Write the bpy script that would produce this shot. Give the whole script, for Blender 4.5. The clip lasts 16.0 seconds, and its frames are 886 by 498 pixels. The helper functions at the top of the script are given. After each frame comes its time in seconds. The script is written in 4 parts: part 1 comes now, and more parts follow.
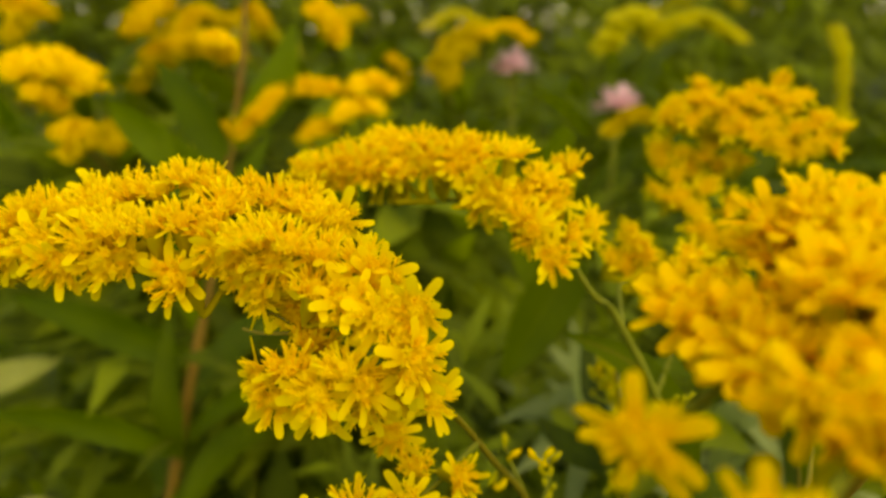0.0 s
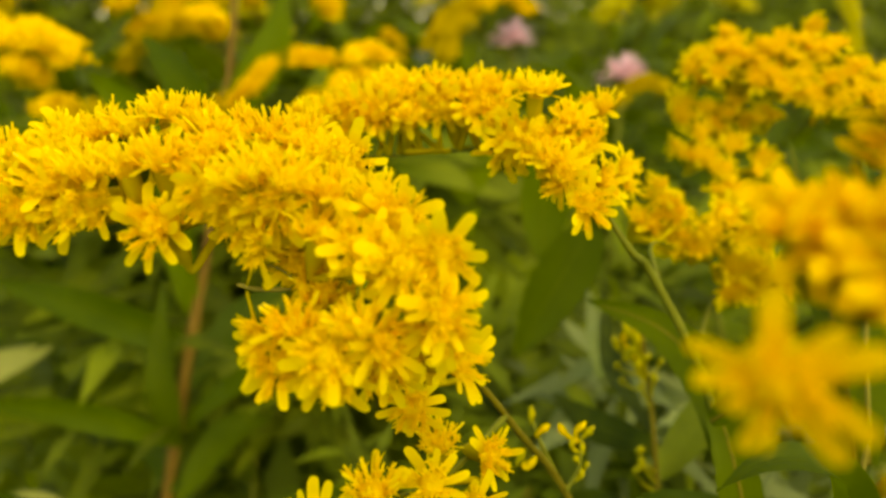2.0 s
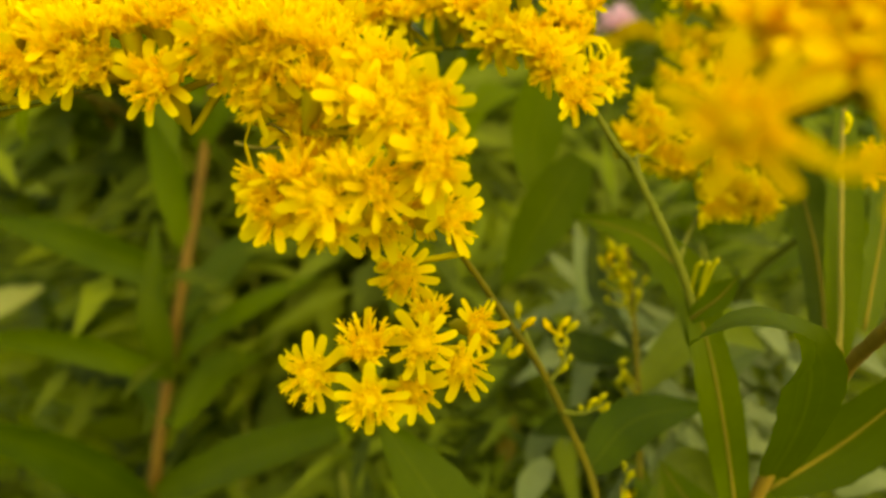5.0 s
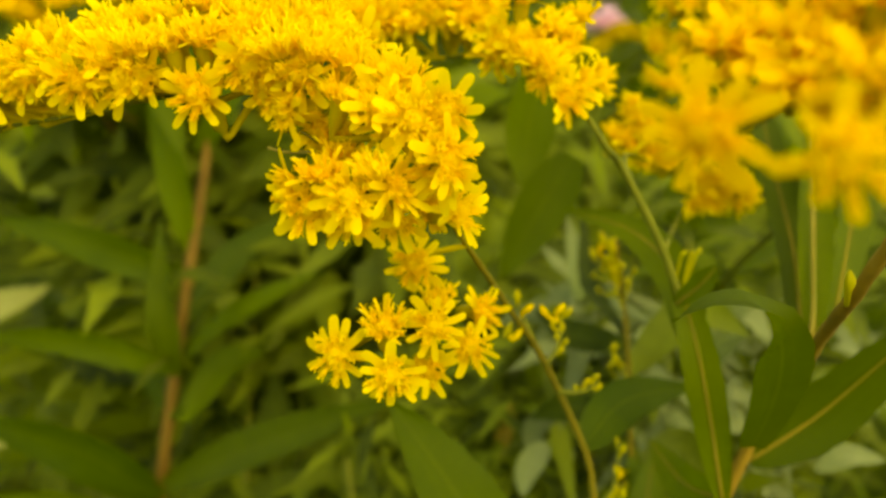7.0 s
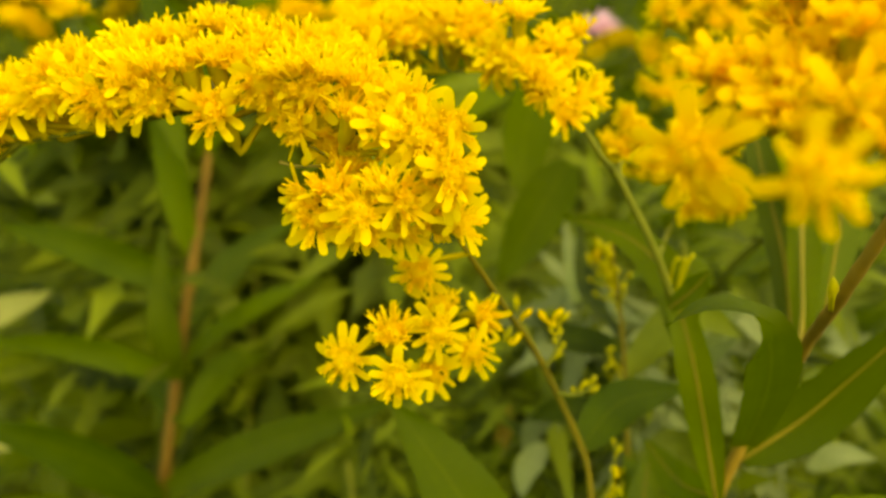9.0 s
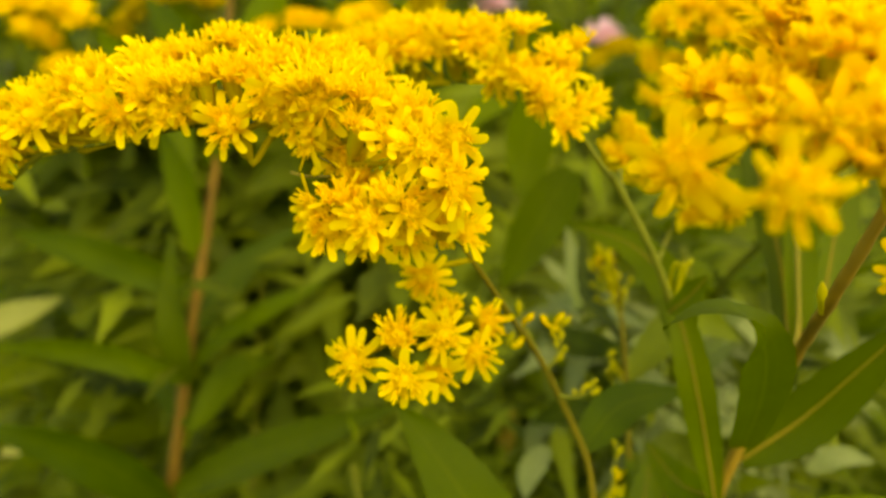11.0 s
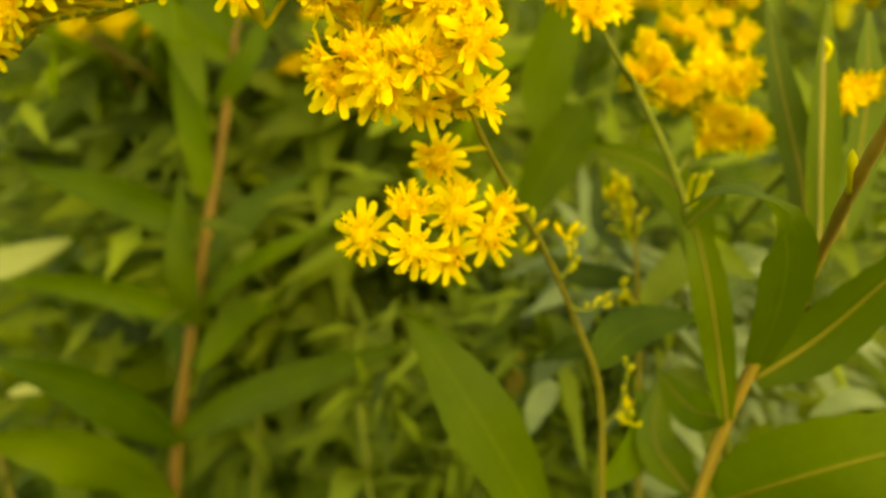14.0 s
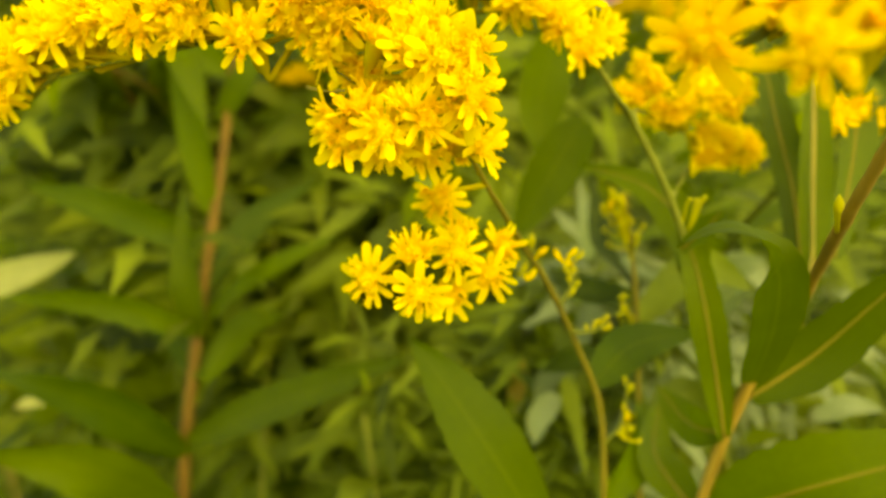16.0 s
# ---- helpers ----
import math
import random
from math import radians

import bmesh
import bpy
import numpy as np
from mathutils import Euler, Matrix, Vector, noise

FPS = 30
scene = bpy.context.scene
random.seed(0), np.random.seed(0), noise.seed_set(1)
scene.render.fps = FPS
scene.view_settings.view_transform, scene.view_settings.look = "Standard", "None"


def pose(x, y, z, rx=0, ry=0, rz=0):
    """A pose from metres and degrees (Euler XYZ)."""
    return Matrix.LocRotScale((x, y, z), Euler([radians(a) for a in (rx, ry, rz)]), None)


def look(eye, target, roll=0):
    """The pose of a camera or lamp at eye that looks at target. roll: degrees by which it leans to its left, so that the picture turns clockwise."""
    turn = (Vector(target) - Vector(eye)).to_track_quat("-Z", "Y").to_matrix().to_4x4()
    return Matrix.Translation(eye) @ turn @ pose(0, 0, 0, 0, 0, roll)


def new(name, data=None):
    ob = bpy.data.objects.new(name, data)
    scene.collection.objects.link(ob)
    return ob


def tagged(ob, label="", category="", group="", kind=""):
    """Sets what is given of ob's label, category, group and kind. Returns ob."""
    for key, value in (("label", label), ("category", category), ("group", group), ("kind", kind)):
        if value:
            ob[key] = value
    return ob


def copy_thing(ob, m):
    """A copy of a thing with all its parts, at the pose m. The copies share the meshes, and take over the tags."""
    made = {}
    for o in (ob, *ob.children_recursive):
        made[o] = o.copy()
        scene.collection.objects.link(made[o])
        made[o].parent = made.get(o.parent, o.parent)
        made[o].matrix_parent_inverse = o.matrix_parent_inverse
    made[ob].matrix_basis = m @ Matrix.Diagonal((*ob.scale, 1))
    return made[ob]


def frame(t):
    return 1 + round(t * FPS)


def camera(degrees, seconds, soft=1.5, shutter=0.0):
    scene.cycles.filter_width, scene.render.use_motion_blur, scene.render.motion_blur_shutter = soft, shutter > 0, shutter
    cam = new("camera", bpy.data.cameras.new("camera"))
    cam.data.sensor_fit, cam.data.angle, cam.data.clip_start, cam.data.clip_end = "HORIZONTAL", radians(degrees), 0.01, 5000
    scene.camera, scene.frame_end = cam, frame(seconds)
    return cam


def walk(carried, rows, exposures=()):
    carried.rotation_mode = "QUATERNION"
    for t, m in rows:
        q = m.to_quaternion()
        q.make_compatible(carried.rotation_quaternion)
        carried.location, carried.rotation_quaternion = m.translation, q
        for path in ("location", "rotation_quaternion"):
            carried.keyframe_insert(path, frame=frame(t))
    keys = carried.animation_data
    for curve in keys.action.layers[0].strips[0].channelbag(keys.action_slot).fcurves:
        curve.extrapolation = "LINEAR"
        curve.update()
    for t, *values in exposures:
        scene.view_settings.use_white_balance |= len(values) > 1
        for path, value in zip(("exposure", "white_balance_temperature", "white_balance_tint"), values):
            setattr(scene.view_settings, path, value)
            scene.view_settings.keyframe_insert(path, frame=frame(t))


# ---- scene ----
# Goldenrod in flower, seen from a hand's width away. Layout numbers are in centimetres.
cam = camera(62.5, 16.0, soft=2.75)
cam.data.dof.use_dof = True
cam.data.dof.focus_distance = 0.060
cam.data.dof.aperture_fstop = 25.0
PATH = [
    (0.0, 0.00371, 0.00663, 0.95796, 73.481, 0.343, 3.983),
    (0.5, 0.00434, 0.00898, 0.9568, 73.189, 0.562, 4.293),
    (1.0, 0.0043, 0.01087, 0.95553, 73.078, 0.681, 4.0),
    (1.5, 0.00262, 0.01352, 0.95455, 72.618, 1.041, 3.733),
    (2.0, 0.00084, 0.01411, 0.95196, 72.516, 1.332, 3.395),
    (2.5, 0.0025, 0.01412, 0.94946, 71.951, 1.652, 3.422),
    (3.0, 0.00286, 0.01246, 0.9467, 71.079, 1.391, 3.088),
    (3.5, 0.00138, 0.01069, 0.94583, 70.887, 1.051, 3.297),
    (4.0, 0.00169, 0.01045, 0.9471, 70.461, 1.229, 3.06),
    (4.5, 0.00036, 0.00967, 0.94609, 70.244, 0.933, 2.879),
    (5.0, 0.001, 0.00933, 0.94493, 70.098, 0.567, 2.867),
    (7.5, -0.00047, 0.00119, 0.94714, 69.932, 1.027, 1.861),
    (8.0, -0.00026, 0.0008, 0.94719, 70.009, 0.934, 1.937),
    (8.5, -0.00054, 0.00041, 0.94712, 69.895, 1.175, 1.683),
    (9.0, -0.00092, -0.0002, 0.9484, 70.119, 1.092, 1.583),
    (9.5, -0.00088, 2e-05, 0.94842, 70.229, 1.068, 1.765),
    (12.0, -0.00084, -0.00731, 0.9504, 70.877, 1.444, 1.92),
    (12.5, 0.00029, -0.00927, 0.95069, 71.03, 1.439, 2.052),
    (13.0, -0.00258, -0.00856, 0.94815, 71.086, 1.339, 2.175),
    (13.5, -0.00153, -0.00445, 0.9432, 71.051, 1.434, 2.271),
    (14.0, -0.00127, -0.0044, 0.93917, 69.133, 0.22, 3.052),
    (14.5, -0.00325, -0.00306, 0.93805, 68.798, 1.172, 2.265),
    (15.0, -0.00215, -0.00338, 0.93992, 68.742, 0.795, 2.65),
    (15.5, -0.00244, -0.00444, 0.94102, 68.807, 1.059, 2.448),
    (16.0, -0.00148, -0.00489, 0.94441, 68.552, 1.168, 2.654),
]
walk(cam, [(t, pose(x, y, z, rx, ry, rz)) for t, x, y, z, rx, ry, rz in PATH],
     exposures=[(0.0, 1.36, 12000, 3), (0.5, 1.63, 12000, 3), (4.0, 1.66, 12000, 3), (9.0, 1.90, 12000, 3), (12.5, 1.86, 12000, 3), (14.3, 2.18, 12000, 3), (16.0, 2.30, 12000, 3)])

# ---- light: a bright overcast sky ----
world = bpy.data.worlds.new("overcast_sky")
scene.world = world
world.use_nodes = True
wn = world.node_tree
sky = wn.nodes.new("ShaderNodeTexSky")
sky.sky_type = "NISHITA"
sky.sun_disc = False
sky.sun_elevation = radians(52)
sky.sun_rotation = radians(140)
wn.links.new(sky.outputs[0], wn.nodes["Background"].inputs[0])
wn.nodes["Background"].inputs[1].default_value = 0.15
sun_data = bpy.data.lights.new("sun", "SUN")
sun_data.energy, sun_data.angle, sun_data.color = 0.8, radians(60), (1.0, 0.90, 0.72)
sun = new("sun", sun_data)
sun.matrix_world = look((2.0, -2.4, 6.0), (0, 0.05, 0.95))

# ---- materials ----


def material(name):
    m = bpy.data.materials.new(name)
    m.use_nodes = True
    nt = m.node_tree
    nt.nodes.clear()
    return m, nt, nt.nodes.new("ShaderNodeOutputMaterial")


def value_node(nt, op, a, b):
    n = nt.nodes.new("ShaderNodeMath")
    n.operation = op
    for i, v in enumerate((a, b)):
        if isinstance(v, (int, float)):
            n.inputs[i].default_value = v
        else:
            nt.links.new(v, n.inputs[i])
    return n.outputs[0]


def noise_node(nt, scale, detail=3.0, vec=None):
    n = nt.nodes.new("ShaderNodeTexNoise")
    n.inputs["Scale"].default_value, n.inputs["Detail"].default_value = scale, detail
    if vec is not None:
        nt.links.new(vec, n.inputs["Vector"])
    return n.outputs["Fac"]


def ramp_node(nt, fac, stops):
    n = nt.nodes.new("ShaderNodeValToRGB")
    el = n.color_ramp.elements
    while len(el) < len(stops):
        el.new(0.5)
    for e, (p, c) in zip(el, stops):
        e.position, e.color = p, (*c, 1)
    nt.links.new(fac, n.inputs[0])
    return n.outputs[0]


def mix_node(nt, fac, a, b, kind="MIX"):
    n = nt.nodes.new("ShaderNodeMix")
    n.data_type, n.blend_type = "RGBA", kind
    for sock, v in ((n.inputs[0], fac), (n.inputs[6], a), (n.inputs[7], b)):
        if isinstance(v, (int, float)):
            sock.default_value = v
        elif isinstance(v, tuple):
            sock.default_value = (*v, 1)
        else:
            nt.links.new(v, sock)
    return n.outputs[2]


def thin_surface(nt, out, colour, through_colour, share, rough=0.5, bump=None, gloss=0.4):
    """A thin plant surface: reflected light plus light that comes through."""
    p = nt.nodes.new("ShaderNodeBsdfPrincipled")
    p.inputs["Roughness"].default_value = rough
    p.inputs["Specular IOR Level"].default_value = gloss
    nt.links.new(colour, p.inputs["Base Color"])
    tr = nt.nodes.new("ShaderNodeBsdfTranslucent")
    nt.links.new(through_colour, tr.inputs["Color"])
    if bump is not None:
        b = nt.nodes.new("ShaderNodeBump")
        b.inputs["Strength"].default_value = 0.35
        b.inputs["Distance"].default_value = 0.0002
        nt.links.new(bump, b.inputs["Height"])
        nt.links.new(b.outputs[0], p.inputs["Normal"])
    mx = nt.nodes.new("ShaderNodeMixShader")
    mx.inputs[0].default_value = share
    nt.links.new(p.outputs[0], mx.inputs[1])
    nt.links.new(tr.outputs[0], mx.inputs[2])
    nt.links.new(mx.outputs[0], out.inputs[0])


def petal_material(name, deep, bright, share=0.35, tip=None, axis=0):
    m, nt, out = material(name)
    info = nt.nodes.new("ShaderNodeObjectInfo")
    co = nt.nodes.new("ShaderNodeTexCoord")
    grain = noise_node(nt, 900.0, 2.0, co.outputs["Object"])
    f = value_node(nt, "ADD", value_node(nt, "MULTIPLY", info.outputs["Random"], 0.6), value_node(nt, "MULTIPLY", grain, 0.5))
    c = ramp_node(nt, f, [(0.15, deep), (0.75, bright)])
    if tip is not None:
        # paler towards the tip: petals lie along X, disc florets stand along Z
        sx = nt.nodes.new("ShaderNodeSeparateXYZ")
        nt.links.new(co.outputs["Object"], sx.inputs[0])
        along = ramp_node(nt, value_node(nt, "MULTIPLY", sx.outputs[axis], 400.0), [(0.25, (0, 0, 0)), (1.0, (1, 1, 1))])
        c = mix_node(nt, value_node(nt, "MULTIPLY", along, 0.7), c, tip)
    thin_surface(nt, out, c, c, share, 0.6, grain, 0.15)
    return m


def leaf_material(name, dark, light, rib, share=0.42, vein=0.16):
    m, nt, out = material(name)
    info = nt.nodes.new("ShaderNodeObjectInfo")
    uv = nt.nodes.new("ShaderNodeUVMap")
    uv.uv_map = "blade"
    sep = nt.nodes.new("ShaderNodeSeparateXYZ")
    nt.links.new(uv.outputs[0], sep.inputs[0])
    across = value_node(nt, "ABSOLUTE", value_node(nt, "SUBTRACT", sep.outputs[0], 0.5), 0.0)
    co = nt.nodes.new("ShaderNodeTexCoord")
    patches = noise_node(nt, 120.0, 4.0, co.outputs["Object"])
    fine = noise_node(nt, 1100.0, 2.0, co.outputs["Object"])
    geo = nt.nodes.new("ShaderNodeNewGeometry")
    own = value_node(nt, "FRACT", value_node(nt, "ADD", info.outputs["Random"], geo.outputs["Random Per Island"]), 0.0)
    f = value_node(nt, "ADD", value_node(nt, "MULTIPLY", own, 0.65), value_node(nt, "MULTIPLY", patches, 0.5))
    c = ramp_node(nt, f, [(0.2, dark), (0.85, light)])
    c = mix_node(nt, value_node(nt, "MULTIPLY", fine, 0.25), c, tuple(0.6 * v for v in dark))
    # midrib and the two long side veins
    mid = ramp_node(nt, across, [(0.015, (1, 1, 1)), (0.05, (0, 0, 0))])
    side = ramp_node(nt, value_node(nt, "ABSOLUTE", value_node(nt, "SUBTRACT", across, 0.2), 0.0), [(0.0, (0.3, 0.3, 0.3)), (0.03, (0, 0, 0))])
    veins = mix_node(nt, 1.0, mid, side, "ADD")
    c = mix_node(nt, value_node(nt, "MULTIPLY", veins, vein), c, rib)
    through_c = mix_node(nt, 1.0, c, (1.7, 1.7, 0.6), "MULTIPLY")
    thin_surface(nt, out, c, through_c, share, 0.62, value_node(nt, "ADD", patches, veins), 0.10)
    return m


def stem_material(name, a, b):
    m, nt, out = material(name)
    co = nt.nodes.new("ShaderNodeTexCoord")
    mp = nt.nodes.new("ShaderNodeMapping")
    mp.inputs["Scale"].default_value = (1, 1, 0.15)
    nt.links.new(co.outputs["Object"], mp.inputs[0])
    streak = noise_node(nt, 700.0, 3.0, mp.outputs[0])
    blotch = noise_node(nt, 45.0, 3.0, co.outputs["Object"])
    c = ramp_node(nt, value_node(nt, "ADD", value_node(nt, "MULTIPLY", streak, 0.4), value_node(nt, "MULTIPLY", blotch, 0.6)), [(0.3, a), (0.7, b)])
    p = nt.nodes.new("ShaderNodeBsdfPrincipled")
    p.inputs["Roughness"].default_value = 0.75
    p.inputs["Specular IOR Level"].default_value = 0.15
    nt.links.new(c, p.inputs["Base Color"])
    bm_ = nt.nodes.new("ShaderNodeBump")
    bm_.inputs["Strength"].default_value, bm_.inputs["Distance"].default_value = 0.4, 0.0002
    nt.links.new(streak, bm_.inputs["Height"])
    nt.links.new(bm_.outputs[0], p.inputs["Normal"])
    nt.links.new(p.outputs[0], out.inputs[0])
    return m


PETAL = petal_material("petal_yellow", (0.90, 0.665, 0.001), (0.93, 0.755, 0.002), 0.70, (0.93, 0.82, 0.03))
PETAL_TIPPED = petal_material("petal_pale_tipped", (0.90, 0.67, 0.001), (0.93, 0.765, 0.002), 0.70, (0.95, 0.88, 0.14))
PETAL_GOLD = petal_material("petal_golden", (0.915, 0.59, 0.0008), (0.945, 0.69, 0.0012), 0.70, (0.95, 0.76, 0.011))
DISC = petal_material("disc_yellow", (0.91, 0.655, 0.001), (0.94, 0.755, 0.002), 0.68, (0.94, 0.84, 0.06), 2)
SPRAY = [petal_material("spray_bright", (0.74, 0.46, 0.0005), (0.88, 0.60, 0.001)),
         petal_material("spray_golden", (0.60, 0.37, 0.0005), (0.76, 0.50, 0.001)),
         petal_material("spray_dull", (0.44, 0.31, 0.006), (0.62, 0.43, 0.01)),
         petal_material("spray_budding", (0.34, 0.31, 0.012), (0.54, 0.47, 0.02))]
CUP = leaf_material("bract_green", (0.38, 0.31, 0.008), (0.52, 0.40, 0.012), (0.45, 0.38, 0.04), 0.3)
BUD = leaf_material("bud_yellow_green", (0.30, 0.29, 0.012), (0.52, 0.44, 0.018), (0.5, 0.42, 0.03), 0.2)
LEAF = leaf_material("leaf_green", (0.036, 0.064, 0.0006), (0.090, 0.134, 0.0012), (0.14, 0.16, 0.006))
LEAF_FRONT = leaf_material("leaf_fresh_green", (0.046, 0.071, 0.0008), (0.086, 0.122, 0.0016), (0.18, 0.20, 0.01), 0.38, 0.10)
LEAF_BACK = leaf_material("leaf_grey_green", (0.020, 0.034, 0.0014), (0.185, 0.23, 0.014), (0.19, 0.22, 0.02))
LEAF_GREY = leaf_material("leaf_silvery", (0.08, 0.105, 0.03), (0.24, 0.285, 0.095), (0.26, 0.30, 0.11))
LEAF_PALE = leaf_material("leaf_yellowing", (0.26, 0.27, 0.05), (0.42, 0.42, 0.10), (0.5, 0.48, 0.16))
LEAF_DRY = leaf_material("leaf_ochre", (0.20, 0.13, 0.02), (0.36, 0.24, 0.03), (0.4, 0.3, 0.06))
STEM = stem_material("stem_green", (0.075, 0.09, 0.004), (0.15, 0.155, 0.010))
STEM_BROWN = stem_material("stem_red_brown", (0.085, 0.048, 0.004), (0.165, 0.095, 0.009))
STEM_TAN = stem_material("stem_tan", (0.19, 0.115, 0.008), (0.30, 0.19, 0.018))
STEM_OLIVE = stem_material("stem_olive_brown", (0.088, 0.074, 0.003), (0.168, 0.132, 0.006))
RIB = stem_material("rib_tan", (0.13, 0.105, 0.006), (0.21, 0.16, 0.010))
STEM_PALE = stem_material("stem_pale", (0.17, 0.15, 0.015), (0.27, 0.21, 0.03))
PINK = petal_material("petal_pink", (0.70, 0.40, 0.44), (0.86, 0.58, 0.60))

# ---- layout, in centimetres ----
AXES = {}
AXES["stem_main"] = [(2.01, 7.64, 81.44), (1.75, 8.59, 86.52), (1.62, 8.82, 88.26), (1.22, 8.75, 89.34), (0.79, 8.44, 90.35), (0.38, 7.93, 91.18), (0.11, 7.63, 91.73), (-0.13, 7.21, 92.27), (-0.3, 6.87, 92.74), (-0.47, 6.62, 93.15)]
AXES["arm_axis"] = [(-0.47, 6.62, 93.15), (-0.51, 6.38, 93.36), (-1.06, 6.54, 93.72), (-1.85, 6.73, 93.88), (-2.7, 6.68, 93.78), (-3.7, 6.82, 93.59), (-4.76, 7.06, 93.4), (-5.95, 7.22, 93.02)]
AXES["end_axis"] = [(-4.5, 7.02, 93.45), (-5.1, 7.08, 93.1), (-5.12, 7.1, 93.33), (-5.41, 7.1, 93.11)]
AXES["lower_axis"] = [(0.23, 7.74, 91.48), (-0.24, 6.94, 91.41), (-0.55, 6.36, 91.58), (-1.06, 6.18, 91.67)]
AXES["bunch_axis"] = [(-0.3, 6.87, 92.74), (-0.65, 6.24, 93.04), (-1.1, 6.14, 93.05)]
AXES["stem_side"] = [(3.69, 8.44, 85.44), (3.35, 8.8, 88.21), (2.81, 9.12, 90.41), (2.44, 9.24, 91.41), (1.81, 9.19, 92.54), (1.57, 8.77, 92.82), (1.31, 8.73, 93.21)]
AXES["back_axis"] = [(1.31, 8.73, 93.21), (0.93, 8.92, 93.65), (0.37, 9.22, 93.83), (-0.44, 9.32, 93.82), (-1.33, 9.31, 93.77), (-1.88, 9.45, 93.86)]
AXES["side_axis"] = [(2.0, 9.28, 92.23), (2.33, 11.03, 92.24), (3.12, 11.6, 91.8), (4.2, 11.83, 91.32)]
AXES["high_axis"] = [(2.47, 9.21, 91.34), (3.31, 11.6, 91.05), (4.53, 13.73, 91.9), (4.27, 14.37, 92.86), (4.62, 14.57, 93.8), (5.46, 14.41, 94.18), (6.53, 14.03, 93.82)]
AXES["near_stem"] = [(4.47, 4.0, 88.0), (3.87, 4.69, 91.77), (3.47, 4.77, 93.16), (3.06, 4.56, 93.94), (2.53, 4.42, 94.34), (2.02, 4.43, 94.37), (1.62, 4.21, 94.14)]
AXES["near_twig1"] = [(2.04, 4.48, 94.37), (1.61, 4.26, 94.01), (1.18, 3.94, 93.9)]
AXES["near_twig2"] = [(2.53, 4.42, 94.34), (1.93, 3.52, 94.06), (1.46, 2.96, 94.02)]
AXES["near_twig3"] = [(3.87, 4.69, 91.77), (3.35, 4.53, 92.38), (3.09, 4.51, 92.83)]
AXES["stem_left"] = [(-9.83, 16.26, 72.51), (-9.19, 17.69, 80.64), (-8.82, 18.11, 82.82), (-8.33, 18.77, 85.53), (-7.91, 20.01, 88.32), (-7.65, 20.93, 90.37), (-7.5, 21.62, 91.94), (-7.46, 23.59, 95.12), (-7.71, 25.85, 98.97)]
AXES["stem_right"] = [(2.75, 7.92, 84.27), (3.15, 8.53, 86.63), (3.63, 8.5, 88.97), (3.83, 8.1, 90.05), (3.62, 7.2, 91.15), (3.14, 5.9, 92.19), (3.06, 5.35, 92.94), (3.09, 5.0, 93.65), (3.21, 4.9, 94.21)]
AXES["stem_pale"] = [(4.24, 8.87, 89.35), (4.43, 9.05, 90.37), (4.41, 9.34, 91.38), (4.37, 9.75, 92.8), (4.4, 9.87, 93.08)]
AXES["bud_twig1"] = [(0.93, 8.53, 90.07), (1.09, 8.64, 90.31), (1.11, 8.78, 90.62)]
AXES["bud_twig2"] = [(1.11, 8.65, 89.6), (1.38, 8.65, 89.6), (1.64, 8.7, 89.71)]
AXES["bud_twig3"] = [(1.69, 8.76, 87.63), (1.93, 8.72, 88.04), (1.99, 8.81, 88.73)]
AXES["bud_twig4"] = [(0.81, 8.53, 90.31), (0.65, 8.62, 90.63), (0.57, 8.76, 90.82)]
AXES["bud_twig5"] = [(0.54, 8.23, 90.86), (0.47, 8.17, 90.73), (0.38, 8.15, 90.68)]
AXES["budding_stem"] = [(2.83, 9.8, 82.59), (2.73, 10.69, 86.06), (2.65, 11.12, 88.01), (2.53, 11.44, 89.47), (2.37, 11.74, 90.63)]
AXES["grey_stem1"] = [(-9.24, 21.39, 69.28), (-8.61, 21.8, 75.13), (-8.1, 23.38, 81.14), (-7.83, 24.79, 85.53), (-7.94, 25.4, 88.13)]
AXES["grey_stem3"] = [(6.7, 14.69, 76.37), (6.34, 15.56, 80.77), (5.9, 15.8, 83.77), (5.47, 16.04, 86.78), (5.01, 16.5, 89.04)]
AXES["grey_stem2"] = [(-4.86, 21.44, 69.4), (-4.6, 21.84, 75.21), (-4.82, 23.4, 81.17), (-5.1, 24.63, 85.16), (-4.42, 24.98, 87.19)]
ARM_TOP = [
    (-5.1, 6.95, 93.66, 'l'), (-4.75, 6.9, 93.78, 'u'), (-4.57, 7.02, 94.04, 'u'),
    (-4.26, 6.91, 94.05, 'u'), (-3.99, 6.97, 94.19, 'u'), (-3.66, 6.9, 94.28, 'u'),
    (-3.39, 6.77, 94.23, 'u'), (-3.15, 6.82, 94.34, 'u'), (-2.95, 6.96, 94.41, 'u'),
    (-2.68, 6.98, 94.44, 'u'), (-2.41, 7.03, 94.56, 'u'), (-2.19, 7.0, 94.5, 'u'),
    (-1.86, 6.96, 94.41, 'u'), (-1.62, 6.95, 94.38, 'u'), (-1.37, 6.93, 94.34, 'u'),
    (-1.15, 6.78, 94.24, 'u'),
]
